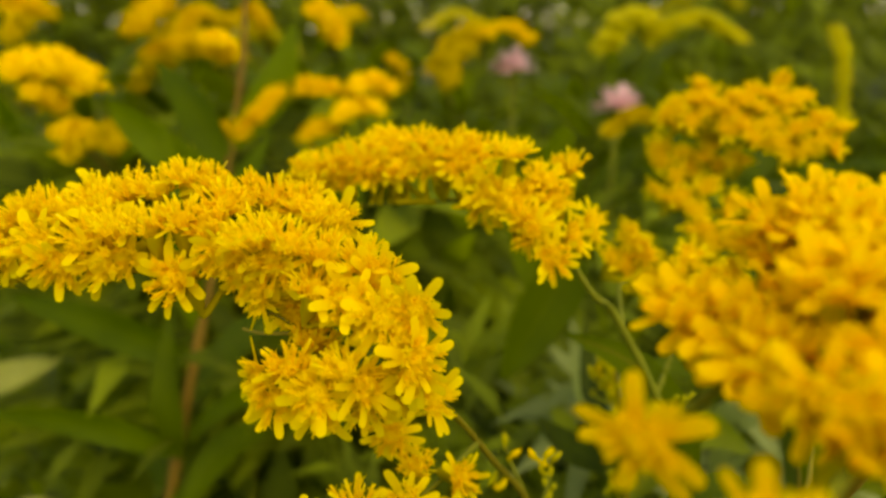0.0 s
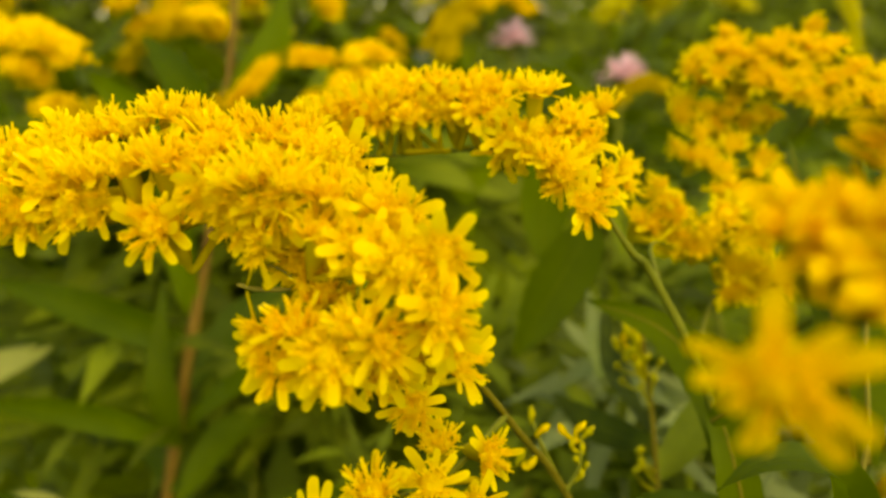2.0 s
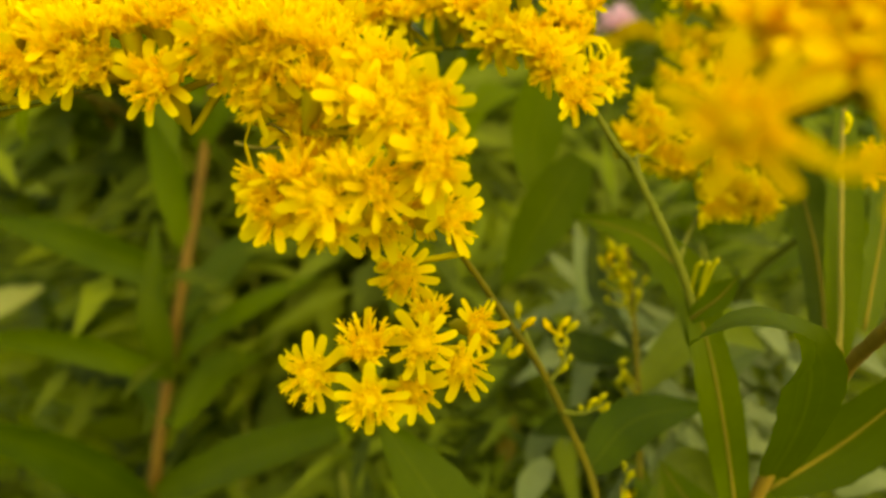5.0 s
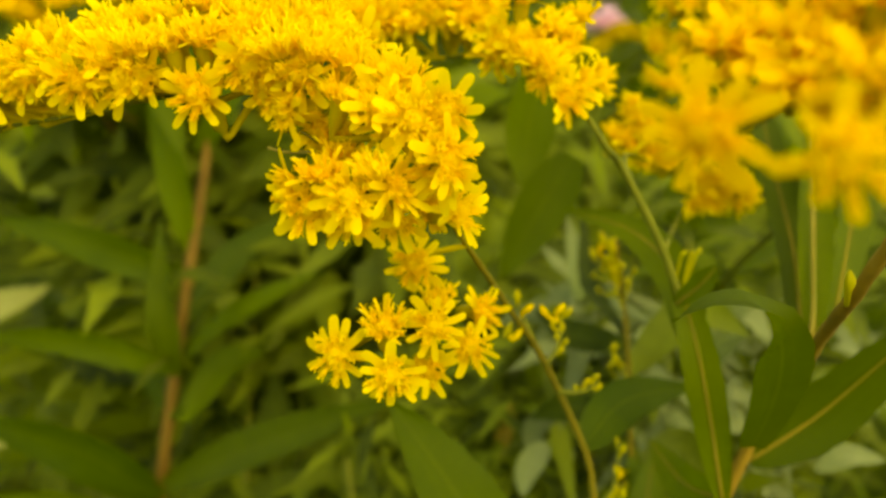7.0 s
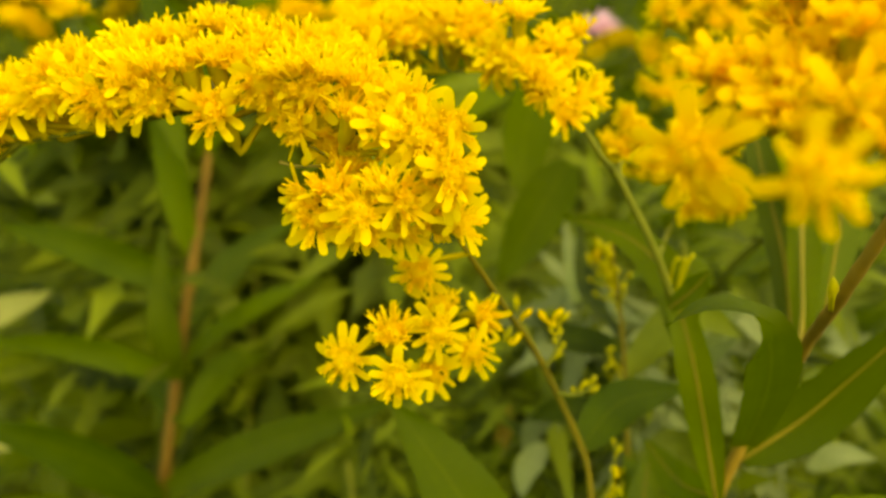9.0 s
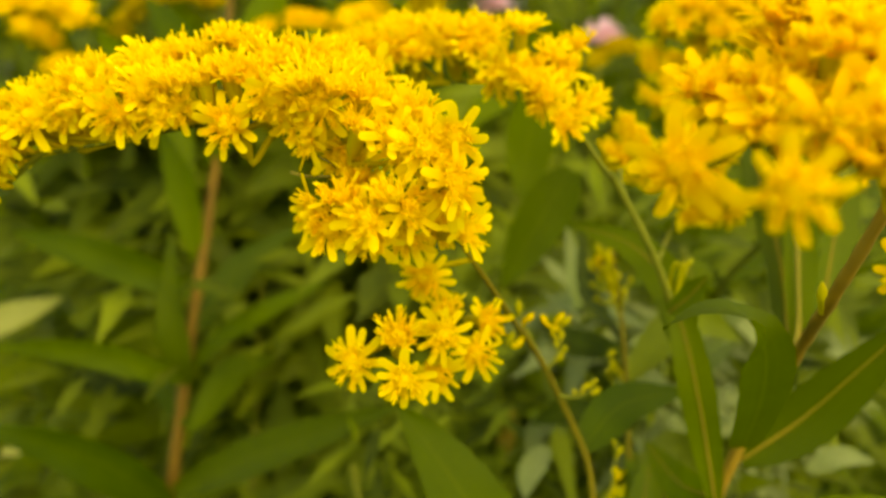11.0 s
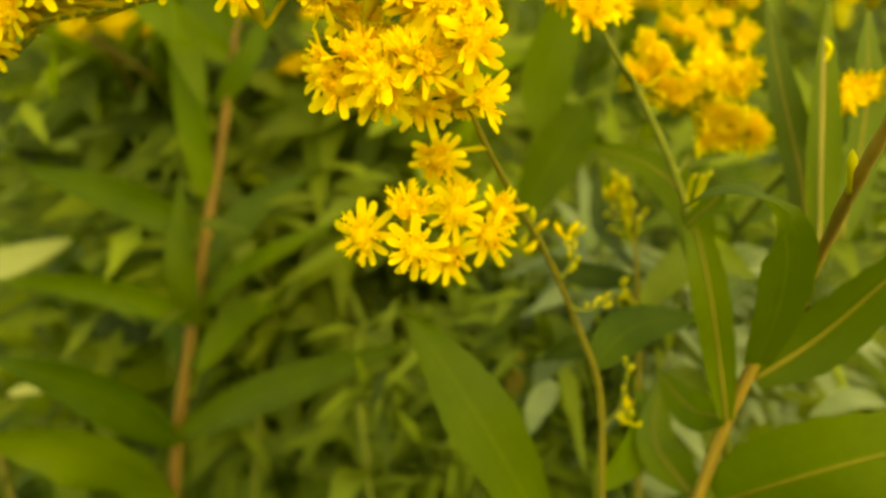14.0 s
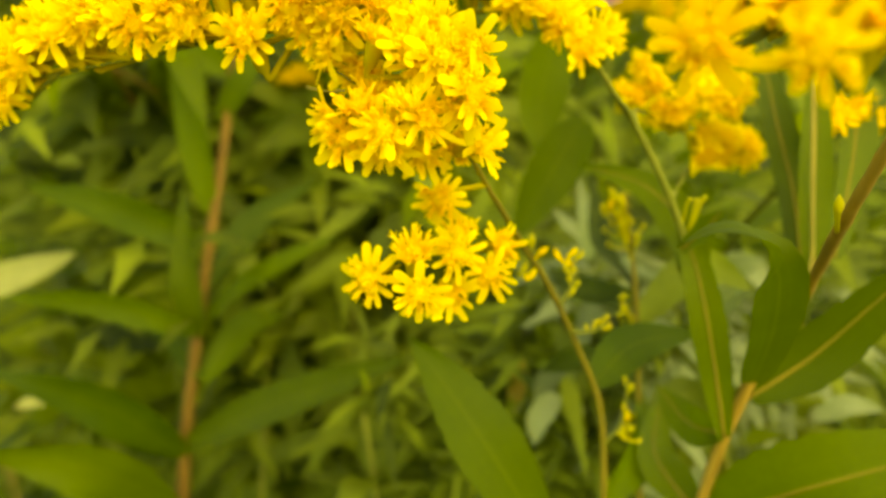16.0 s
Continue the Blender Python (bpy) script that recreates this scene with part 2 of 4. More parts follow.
ARM_FRONT = [
    (-4.75, 6.74, 93.62, 'd'), (-5.08, 6.77, 93.25, 'd'),
    (-4.29, 6.62, 93.89, 'c'), (-3.91, 6.55, 93.98, 'd'), (-3.51, 6.38, 94.08, 'c'),
    (-3.23, 6.21, 93.96, 'd'), (-2.89, 6.22, 93.98, 'd'), (-2.76, 6.35, 94.01, 'd'),
    (-3.03, 6.31, 94.17, 'u'), (-2.75, 6.34, 94.24, 'u'), (-2.49, 6.35, 94.26, 'u'),
    (-2.26, 6.17, 93.86, 's'), (-2.24, 6.37, 94.31, 'u'), (-2.04, 6.45, 94.24, 'u'),
    (-1.79, 6.16, 94.09, 'd'), (-1.54, 6.12, 94.24, 'u'), (-1.24, 6.11, 94.21, 'u'),
    (-1.01, 6.17, 94.12, 'u'), (-1.4, 6.13, 94.01, 'd'), (-1.63, 6.25, 93.91, 'd'),
]
ARM_END = [
    (-5.1, 7.0, 93.76, 'u'),
    (-4.93, 7.1, 93.58, 'l'),
    (-5.11, 7.0, 93.37, 'd'),
    (-5.5, 7.1, 93.44, 'l'),
    (-5.45, 7.2, 93.1, 'd'),
    (-5.54, 7.1, 93.7, 'u'),
    (-5.63, 7.0, 93.17, 'd'),
]
BUNCH = [
    (-0.73, 6.34, 94.0, 'u'), (-0.53, 6.19, 93.9, 'c'), (-1.03, 6.01, 93.87, 'u'),
    (-0.75, 5.92, 93.79, 'c'), (-1.55, 6.21, 93.72, 'l'), (-1.28, 6.35, 93.53, 'd'),
    (-0.46, 5.82, 93.7, 'c'), (-0.21, 5.85, 93.76, 's'), (-0.65, 5.96, 93.63, 'd'),
    (-0.19, 5.7, 93.42, 'r'), (-0.25, 5.76, 93.31, 'd'), (-0.12, 6.16, 92.86, 'r'),
    (-1.48, 5.85, 93.14, 'l'), (-1.21, 5.8, 93.29, 'u'), (-1.32, 5.79, 93.0, 'd'),
    (-0.96, 5.63, 93.14, 'c'), (-0.75, 5.67, 93.34, 'u'), (-0.59, 5.71, 93.2, 'r'),
    (-0.99, 5.71, 92.95, 'd'), (-0.68, 6.13, 92.79, 'd'), (-0.36, 6.37, 92.83, 's'),
    (-1.09, 6.17, 93.37, 'u'),
]
LOWER = [
    (-0.57, 6.73, 92.16, 'd'), (-0.35, 6.87, 91.74, 'u'), (0.09, 6.99, 91.53, 'r'),
    (-0.04, 6.41, 91.45, 'd'), (-0.45, 6.32, 91.26, 'd'), (-1.23, 5.93, 91.6, 's'),
    (-0.79, 5.99, 91.86, 'u'), (-0.7, 5.6, 91.6, 'd'), (-0.37, 6.22, 91.76, 'c'),
]
BACK_TOP = [
    (-1.84, 9.18, 94.23, 'u'), (-1.57, 9.23, 94.33, 'u'), (-1.29, 9.25, 94.4, 'u'),
    (-1.01, 9.29, 94.48, 'u'), (-0.73, 9.29, 94.48, 'u'), (-0.46, 9.32, 94.55, 'u'),
    (-0.23, 9.3, 94.5, 'u'), (0.0, 9.3, 94.5, 'u'), (0.23, 9.29, 94.47, 'u'),
    (0.55, 8.66, 94.53, 'u'), (1.24, 9.21, 94.29, 'u'), (0.94, 8.84, 94.21, 'u'),
]
BACK_LOW = [
    (-1.63, 9.06, 94.2, 'd'), (-1.35, 9.08, 94.24, 'd'), (-1.08, 9.08, 94.25, 'd'),
    (-0.78, 9.11, 94.32, 'c'), (-0.41, 9.12, 94.34, 'd'), (-0.05, 9.11, 94.32, 'c'),
    (0.16, 9.07, 94.23, 'c'), (0.33, 8.68, 94.09, 'c'), (0.5, 8.52, 93.98, 'd'),
    (0.22, 8.71, 93.91, 'd'), (0.69, 8.37, 93.89, 'u'), (0.88, 8.35, 93.83, 'c'),
    (1.05, 8.74, 93.99, 'u'), (1.54, 9.22, 93.58, 'r'), (1.27, 8.77, 93.55, 'r'),
    (1.0, 8.09, 93.51, 's'), (0.76, 8.21, 93.77, 'l'),
]
SIDE_ROW = [
    (2.19, 11.56, 92.45, 'u'), (2.42, 11.51, 92.34, 'r'), (2.74, 11.48, 92.26, 'u'),
    (2.69, 11.4, 92.08, 'd'), (3.0, 11.38, 92.04, 'u'), (3.55, 11.68, 91.73, 'u'),
    (3.91, 11.68, 91.73, 'u'), (4.38, 11.91, 91.52, 'r'), (3.85, 11.53, 91.39, 's'),
    (3.57, 11.51, 91.36, 'd'), (4.28, 11.79, 91.25, 'r'), (2.47, 11.51, 92.83, 'l'),
    (2.68, 11.4, 92.59, 'l'),
    (3.33, 11.38, 92.54, 'c'),
    (4.01, 11.35, 92.45, 'r'), (3.11, 11.28, 92.3, 'd'), (3.63, 11.27, 92.3, 'd'),
    (3.84, 11.25, 92.23, 'r'),
    (3.57, 11.57, 91.72, 'c'), (3.88, 11.52, 91.62, 'd'), (4.27, 11.47, 91.51, 'r'),
]
HIGH = [
    (3.61, 14.21, 94.46, 'l'), (3.99, 14.28, 94.63, 'u'), (4.35, 14.24, 94.53, 'u'),
    (4.81, 14.28, 94.61, 'u'), (5.27, 14.32, 94.72, 'u'), (5.72, 14.27, 94.59, 'u'),
    (6.15, 14.15, 94.32, 'u'), (6.5, 14.07, 94.14, 'u'), (4.51, 14.06, 94.13, 'c'),
    (4.96, 14.0, 93.99, 'c'), (5.41, 13.96, 93.89, 'c'), (5.85, 13.91, 93.8, 'd'),
    (6.34, 13.91, 93.79, 'r'), (4.16, 14.18, 94.38, 'u'), (4.57, 14.2, 94.44, 'u'),
    (5.08, 14.22, 94.49, 'u'), (5.53, 14.19, 94.42, 'u'), (5.96, 14.09, 94.19, 'u'),
    (3.88, 14.11, 94.23, 'c'), (4.79, 14.1, 94.21, 'c'), (5.24, 14.1, 94.2, 'c'),
    (5.69, 14.05, 94.11, 'c'), (6.13, 13.97, 93.93, 'c'),
]
HIGH_LOW = [
    (3.46, 14.44, 93.5, 'l'), (3.85, 14.5, 93.63, 'u'), (4.23, 14.45, 93.53, 'u'),
    (4.7, 14.41, 93.43, 'u'), (3.34, 14.2, 92.98, 'l'), (3.82, 14.15, 92.85, 'c'),
    (4.3, 14.22, 93.0, 'c'), (4.66, 14.04, 92.62, 'r'), (4.27, 13.93, 92.35, 'c'),
    (4.64, 13.84, 92.17, 'r'), (4.92, 13.78, 92.03, 'r'), (4.35, 13.79, 92.04, 'd'),
    (3.74, 14.31, 93.22, 'c'), (4.09, 14.05, 92.62, 'c'),
]
NEAR = [
    (1.05, 3.66, 94.0, 'n'), (1.41, 3.02, 94.03, 'n'), (1.83, 3.7, 94.22, 'd'),
    (2.02, 4.1, 94.62, 'u'), (1.64, 4.27, 94.26, 'c'), (1.73, 4.04, 94.24, 'c'),
    (1.68, 4.13, 94.19, 'c'), (1.97, 3.6, 94.23, 'd'), (2.15, 3.49, 94.24, 'd'),
    (2.41, 3.6, 94.23, 'd'), (1.94, 4.35, 94.44, 'u'), (2.13, 3.77, 94.36, 'd'),
    (2.31, 4.08, 94.57, 'u'), (2.55, 4.28, 94.77, 'u'), (2.64, 4.0, 94.39, 'r'),
    (2.39, 4.49, 94.77, 'u'), (2.24, 4.62, 94.8, 'u'), (1.98, 4.75, 94.6, 'u'),
    (2.77, 4.35, 94.69, 'r'), (2.34, 3.77, 94.36, 'd'), (2.89, 4.39, 93.07, 'n'),
    (3.08, 4.25, 92.73, 'n'),
]
BUDS = [
    (0.55, 8.77, 90.84, 'b'), (0.63, 8.62, 90.77, 'b'), (0.93, 8.79, 90.65, 'b'),
    (1.06, 8.8, 90.67, 'b'), (1.15, 8.78, 90.63, 'b'), (1.0, 8.74, 90.53, 'g'),
    (1.13, 8.72, 90.48, 'g'), (1.06, 8.67, 90.38, 'g'), (1.16, 8.64, 90.31, 'g'),
    (1.09, 8.59, 90.21, 'g'), (1.34, 8.67, 89.64, 'g'), (1.46, 8.7, 89.71, 'g'),
    (1.58, 8.72, 89.76, 'g'), (1.63, 8.67, 89.64, 'g'), (1.95, 8.81, 88.73, 'g'),
    (2.01, 8.75, 88.59, 'b'), (1.95, 8.74, 88.32, 'g'), (2.09, 8.68, 87.93, 'b'),
    (2.17, 8.61, 87.79, 'g'), (0.37, 8.15, 90.7, 'b'), (0.47, 8.13, 90.63, 'b'),
    (2.69, 9.19, 91.31, 'g'), (2.8, 9.18, 91.29, 'g'), (2.89, 9.2, 91.33, 'g'),
    (4.46, 9.79, 92.88, 'b'), (4.4, 9.79, 92.9, 'g'), (2.92, 5.6, 92.36, 'b'),
]
BUDS_BACK = [
    (2.2, 11.7, 90.54, 'b'), (2.32, 11.64, 90.42, 'b'), (2.17, 11.6, 90.32, 'g'),
    (2.41, 11.55, 90.21, 'g'), (2.27, 11.51, 90.12, 'g'), (2.54, 11.42, 89.93, 'g'),
    (2.36, 11.38, 89.83, 'g'), (2.26, 11.01, 89.0, 'g'), (2.33, 10.93, 88.81, 'g'),
    (2.2, 10.89, 88.72, 'g'), (2.35, 10.16, 87.09, 'b'), (2.44, 10.08, 86.91, 'g'),
    (2.29, 10.04, 86.82, 'b'),
    (2.19, 12.2, 90.26, 'b'),
    (2.32, 12.2, 90.34, 'b'),
    (2.44, 12.2, 90.21, 'g'),
    (2.14, 12.2, 90.08, 'b'),
    (2.39, 12.2, 90.04, 'b'),
    (2.27, 12.2, 89.89, 'g'),
    (2.54, 12.2, 89.92, 'g'),
    (2.11, 12.2, 89.78, 'g'),
    (2.46, 12.2, 89.72, 'b'),
    (2.69, 12.2, 89.49, 'g'),
    (2.21, 12.2, 89.5, 'g'),
    (2.8, 12.2, 89.83, 'g'),
]
LEAVES_LEFT = [
    (0.95, (0, -1, 0.25), (0, -1, 0.25), [(-8.12, 19.69, 87.6), (-8.54, 20.2, 90.47), (-9.05, 21.22, 93.48)]),
    (0.8, (0, -1, 0.3), (0, -1, 0.3), [(-7.89, 20.84, 90.19), (-7.03, 20.97, 91.46), (-6.07, 21.71, 93.12)]),
    (1.0, (-0.2, -1, 0.1), (-0.2, -1, 0.1), [(-8.42, 18.22, 84.29), (-8.56, 18.3, 86.2), (-8.65, 19.32, 88.72)]),
    (0.95, (0, -0.5, 1), (0, -0.5, 1), [(-8.15, 18.45, 84.81), (-6.4, 18.03, 86.33), (-3.96, 18.04, 87.57)]),
    (1.15, (0, -0.8, 0.7), (0, -0.8, 0.7), [(-8.81, 17.21, 81.29), (-5.42, 16.22, 83.5), (-1.75, 15.4, 85.32)]),
]
LEAVES_LEFT += [
    (1.1, (0, -0.9, 0.3), (0, -0.9, 0.3), [(-8.4, 19.35, 86.84), (-10.45, 18.8, 88.05), (-13.25, 19.12, 88.78)]),
    (0.85, (0, -0.9, 0.2), (0, -0.9, 0.2), [(-8.43, 18.28, 84.44), (-10.7, 17.7, 85.59), (-13.96, 17.79, 85.79)]),
    (1.5, (0, -1, 0.25), (0, -1, 0.25), [(-8.93, 17.16, 80.93), (-10.51, 16.13, 83.3), (-12.85, 15.62, 84.61)]),
    (1.8, (0, -1, 0.25), (0, -1, 0.25), [(-9.3, 16.97, 79.02), (-10.46, 15.4, 81.65), (-13.02, 14.39, 83.06)]),
    (1.0, (0.2, -0.8, 0.6), (0.2, -0.8, 0.6), [(-8.04, 18.89, 85.79), (-7.23, 20.51, 86.98), (-5.38, 22.05, 87.98)]),
]
LEAVES_LEFT += [
    (1.0, (0, -0.8, 0.6), (0, -0.8, 0.6), [(-8.31, 17.86, 82.99), (-7.34, 19.25, 84.15), (-6.4, 20.29, 84.03)]),
    (0.9, (-0.2, -0.8, 0.5), (-0.2, -0.8, 0.5), [(-8.39, 17.93, 83.14), (-10.19, 19.69, 83.9), (-12.14, 20.58, 83.44)]),
    (1.2, (0.2, -0.9, 0.5), (0.2, -0.9, 0.5), [(-7.37, 21.9, 92.57), (-6.18, 22.69, 94.33), (-5.76, 23.48, 96.12)]),
    (1.2, (-0.2, -0.9, 0.5), (-0.2, -0.9, 0.5), [(-7.5, 21.62, 91.94), (-8.75, 22.4, 93.68), (-10.16, 23.52, 94.97)]),
    (1.1, (0, -0.9, 0.5), (0, -0.9, 0.5), [(-7.55, 21.41, 91.47), (-9.4, 20.94, 92.87), (-10.73, 20.96, 94.14)]),
]
LEAVES_MAIN = [
    (1.04, (0.3, -0.75, 0.6), (0.3, -0.75, 0.6), [(0.93, 8.01, 86.2), (0.05, 8.02, 87.93), (-0.56, 8.22, 88.87), (-1.11, 8.43, 89.6)]),
    (0.72, (-0.1, -0.8, 0.6), (-0.1, -0.8, 0.6), [(1.51, 8.87, 88.6), (2.23, 9.72, 88.8), (3.43, 10.33, 88.7)]),
    (0.7, (0.3, -0.8, 0.4), (0.3, -0.8, 0.4), [(1.74, 8.59, 86.75), (2.64, 10.02, 86.76), (2.72, 11.26, 87.1)]),
]
LEAVES_SIDE = [
    (0.52, (-0.25, -0.95, 0.35), (-0.25, -0.95, 0.35), [(3.3, 8.32, 88.11), (3.03, 8.63, 89.55), (2.83, 8.98, 90.47), (2.58, 9.63, 91.31)]),
    (0.62, (-0.2, -0.9, 0.5), (-0.2, -0.9, 0.5), [(2.88, 8.9, 90.01), (2.82, 9.6, 90.75), (2.41, 10.6, 91.14), (1.46, 11.4, 91.27)]),
    (0.35, (0, -0.6, 0.8), (0, -0.6, 0.8), [(2.64, 9.03, 90.69), (2.85, 8.77, 91.09), (3.0, 8.68, 91.38)]),
    (1.25, (0.3, -1, -0.2), (0.3, -1, -0.2), [(1.97, 16.9, 93.79), (1.36, 16.5, 92.14), (1.2, 16.3, 90.96), (1.42, 16.0, 89.98)]),
    (1.3, (0.2, -1, 0.25), (0.2, -1, 0.25), [(2.17, 15.8, 91.13), (1.45, 15.5, 89.99), (0.58, 15.2, 88.46)]),
]
LEAVES_RIGHT = [
    (0.64, (0.0, -1, -0.2), (0, -0.1, 1), [(3.56, 8.3, 89.02), (3.43, 7.7, 89.94), (3.2, 7.1, 90.77), (2.98, 6.75, 91.35), (2.62, 6.5, 91.82), (2.12, 6.25, 91.98), (1.71, 6.02, 91.89)]),
    (0.85, (0.15, -0.85, 0.5), (0.15, -0.85, 0.5), [(3.68, 8.6, 88.58), (4.42, 8.6, 89.23), (5.09, 8.4, 90.26), (5.6, 8.3, 90.97)]),
    (1.5, (0.1, -0.8, 0.6), (0.1, -0.8, 0.6), [(3.41, 8.42, 86.63), (4.46, 7.73, 87.79), (6.2, 7.48, 88.69)]),
    (1.0, (0, -0.8, 0.6), (0, -0.8, 0.6), [(3.07, 8.27, 86.03), (3.93, 7.19, 87.06), (4.88, 6.74, 88.01)]),
    (0.5, (0, -1, 0.2), (0, -1, 0.2), [(4.51, 9.09, 90.1), (4.49, 9.59, 91.71), (4.64, 10.55, 93.61)]),
]
LEAVES_RIGHT += [
    (0.6, (0.1, -1, 0.1), (0.1, -1, 0.1), [(4.39, 8.96, 89.56), (4.52, 10.02, 90.95), (4.31, 10.83, 92.27), (4.16, 11.63, 93.59)]),
    (0.7, (0.3, -1, 0.2), (0.3, -1, 0.2), [(4.86, 9.34, 90.42), (5.36, 10.35, 91.94), (5.6, 11.41, 93.58)]),
    (0.6, (-0.3, -0.8, 0.5), (-0.3, -0.8, 0.5), [(3.37, 8.5, 88.03), (3.12, 9.41, 87.61), (2.76, 10.17, 87.85)]),
    (0.8, (0.2, -0.8, 0.6), (0.2, -0.8, 0.6), [(3.1, 8.61, 86.56), (2.75, 9.69, 86.77), (3.05, 10.75, 87.18)]),
]
LEAVES_PALE = [
    (1.25, (-0.1, -0.9, 0.5), (-0.1, -0.9, 0.5), [(-19.32, 22.5, 83.56), (-16.44, 22.2, 84.5), (-13.86, 22.0, 85.5)]),
    (0.6, (0, -0.6, 0.8), (0, -0.6, 0.8), [(-16.71, 21.0, 79.99), (-14.82, 20.8, 80.55), (-13.3, 20.6, 80.5)]),
]
LEAVES_DRY = [
    (0.42, (0, -1, 0.3), (0, -1, 0.3), [(0.93, 15.5, 85.16), (0.76, 15.6, 84.19), (0.66, 15.6, 83.43)]),
]
LEAVES_BUDDING = [
    (0.75, (-0.2, -0.8, 0.6), (-0.2, -0.8, 0.6), [(2.64, 11.29, 88.39), (4.1, 12.62, 88.92), (5.25, 12.88, 88.29)]),
    (0.5, (0.2, -0.9, 0.4), (0.2, -0.9, 0.4), [(2.57, 11.36, 89.05), (2.34, 13.73, 88.97), (2.33, 15.3, 90.02)]),
    (0.7, (0, -0.9, 0.5), (0, -0.9, 0.5), [(2.75, 10.86, 86.46), (3.79, 11.63, 86.69), (4.13, 11.18, 85.68)]),
    (0.6, (0, -0.8, 0.6), (0, -0.8, 0.6), [(2.61, 11.37, 88.82), (1.9, 12.89, 88.31), (1.28, 14.0, 88.33)]),
    (0.6, (0, -0.8, 0.6), (0, -0.8, 0.6), [(2.7, 11.04, 87.33), (1.87, 12.33, 87.04), (1.12, 13.09, 86.3)]),
]
LEAVES_GREYC = [
    (0.85, (0.1, -0.8, 0.6), (0.1, -0.8, 0.6), [(5.44, 16.15, 87.02), (5.8, 14.9, 87.9), (6.05, 13.71, 87.69)]),
    (0.5, (0, -0.7, 0.8), (0, -0.7, 0.8), [(5.47, 15.82, 86.28), (4.2, 14.72, 87.49), (3.18, 13.75, 87.78)]),
    (0.9, (0.3, -0.9, 0.4), (0.3, -0.9, 0.4), [(3.65, 15.26, 85.03), (3.86, 13.23, 85.38), (4.45, 11.84, 84.71)]),
    (0.45, (0.2, -1, 0.2), (0.2, -1, 0.2), [(2.42, 15.44, 87.87), (2.28, 15.33, 88.86), (2.1, 15.77, 89.85)]),
    (0.5, (0, -0.8, 0.6), (0, -0.8, 0.6), [(5.68, 15.71, 84.8), (5.96, 14.56, 85.9), (6.05, 13.48, 85.95)]),
]
LEAVES_GREYC += [
    (0.5, (0, -0.8, 0.6), (0, -0.8, 0.6), [(5.86, 15.8, 83.77), (4.44, 14.4, 85.54), (3.45, 13.57, 86.14)]),
    (0.55, (0.2, -0.8, 0.5), (0.2, -0.8, 0.5), [(6.12, 15.64, 82.18), (4.29, 13.32, 83.11), (3.2, 12.53, 83.8)]),
]
LEAVES_SILVER = [
    (0.5, (0.1, -0.9, 0.5), (0.1, -0.8, 0.6), [(3.79, 14.0, 85.96), (4.3, 13.6, 84.96), (4.78, 13.2, 83.9)]),
    (0.6, (0.1, -0.9, 0.5), (0.1, -0.8, 0.6), [(5.18, 15.0, 87.45), (5.5, 14.6, 88.04), (6.01, 14.4, 88.33)]),
    (0.34, (0.1, -0.9, 0.5), (0.1, -0.8, 0.6), [(4.82, 14.6, 87.28), (5.27, 14.2, 87.19), (5.7, 14.0, 86.88)]),
    (0.34, (0.1, -0.9, 0.5), (0.1, -0.8, 0.6), [(4.98, 15.0, 87.52), (5.53, 14.7, 87.44), (5.97, 14.5, 87.39)]),
    (0.3, (0.1, -0.9, 0.5), (0.1, -0.8, 0.6), [(3.23, 14.5, 86.98), (3.64, 14.2, 87.34), (4.13, 14.0, 87.13)]),
    (0.3, (0.1, -0.9, 0.5), (0.1, -0.8, 0.6), [(3.08, 14.0, 86.75), (3.55, 13.7, 87.04), (4.05, 13.5, 86.94)]),
    (0.28, (0.1, -0.9, 0.5), (0.1, -0.8, 0.6), [(3.48, 15.0, 87.6), (3.87, 14.8, 87.83), (4.34, 14.6, 87.71)]),
    (0.34, (0.1, -0.9, 0.5), (0.1, -0.8, 0.6), [(5.46, 13.6, 86.95), (5.21, 13.3, 86.71), (5.26, 13.0, 86.34)]),
    (0.5, (0.1, -0.9, 0.5), (0.1, -0.8, 0.6), [(3.49, 16.5, 86.86), (2.85, 16.2, 87.23), (2.2, 16.0, 87.09)]),
    (0.55, (0.1, -0.9, 0.5), (0.1, -0.8, 0.6), [(1.43, 12.5, 86.11), (1.06, 12.2, 85.77), (0.94, 12.0, 85.23)]),
    (0.5, (0.1, -0.9, 0.5), (0.1, -0.8, 0.6), [(1.84, 13.5, 86.32), (1.26, 13.2, 86.01), (1.14, 13.0, 85.36)]),
    (0.45, (0.1, -0.9, 0.5), (0.1, -0.8, 0.6), [(6.46, 12.0, 85.92), (6.96, 12.0, 86.24), (7.74, 12.0, 86.12)]),
    (0.4, (0.1, -0.9, 0.5), (0.1, -0.8, 0.6), [(3.75, 19.0, 87.82), (3.39, 18.6, 87.3), (2.9, 18.4, 87.04)]),
    (0.3, (0.1, -0.9, 0.5), (0.1, -0.8, 0.6), [(1.23, 19.0, 85.75), (1.69, 18.5, 85.26), (2.28, 18.0, 85.41)]),
]
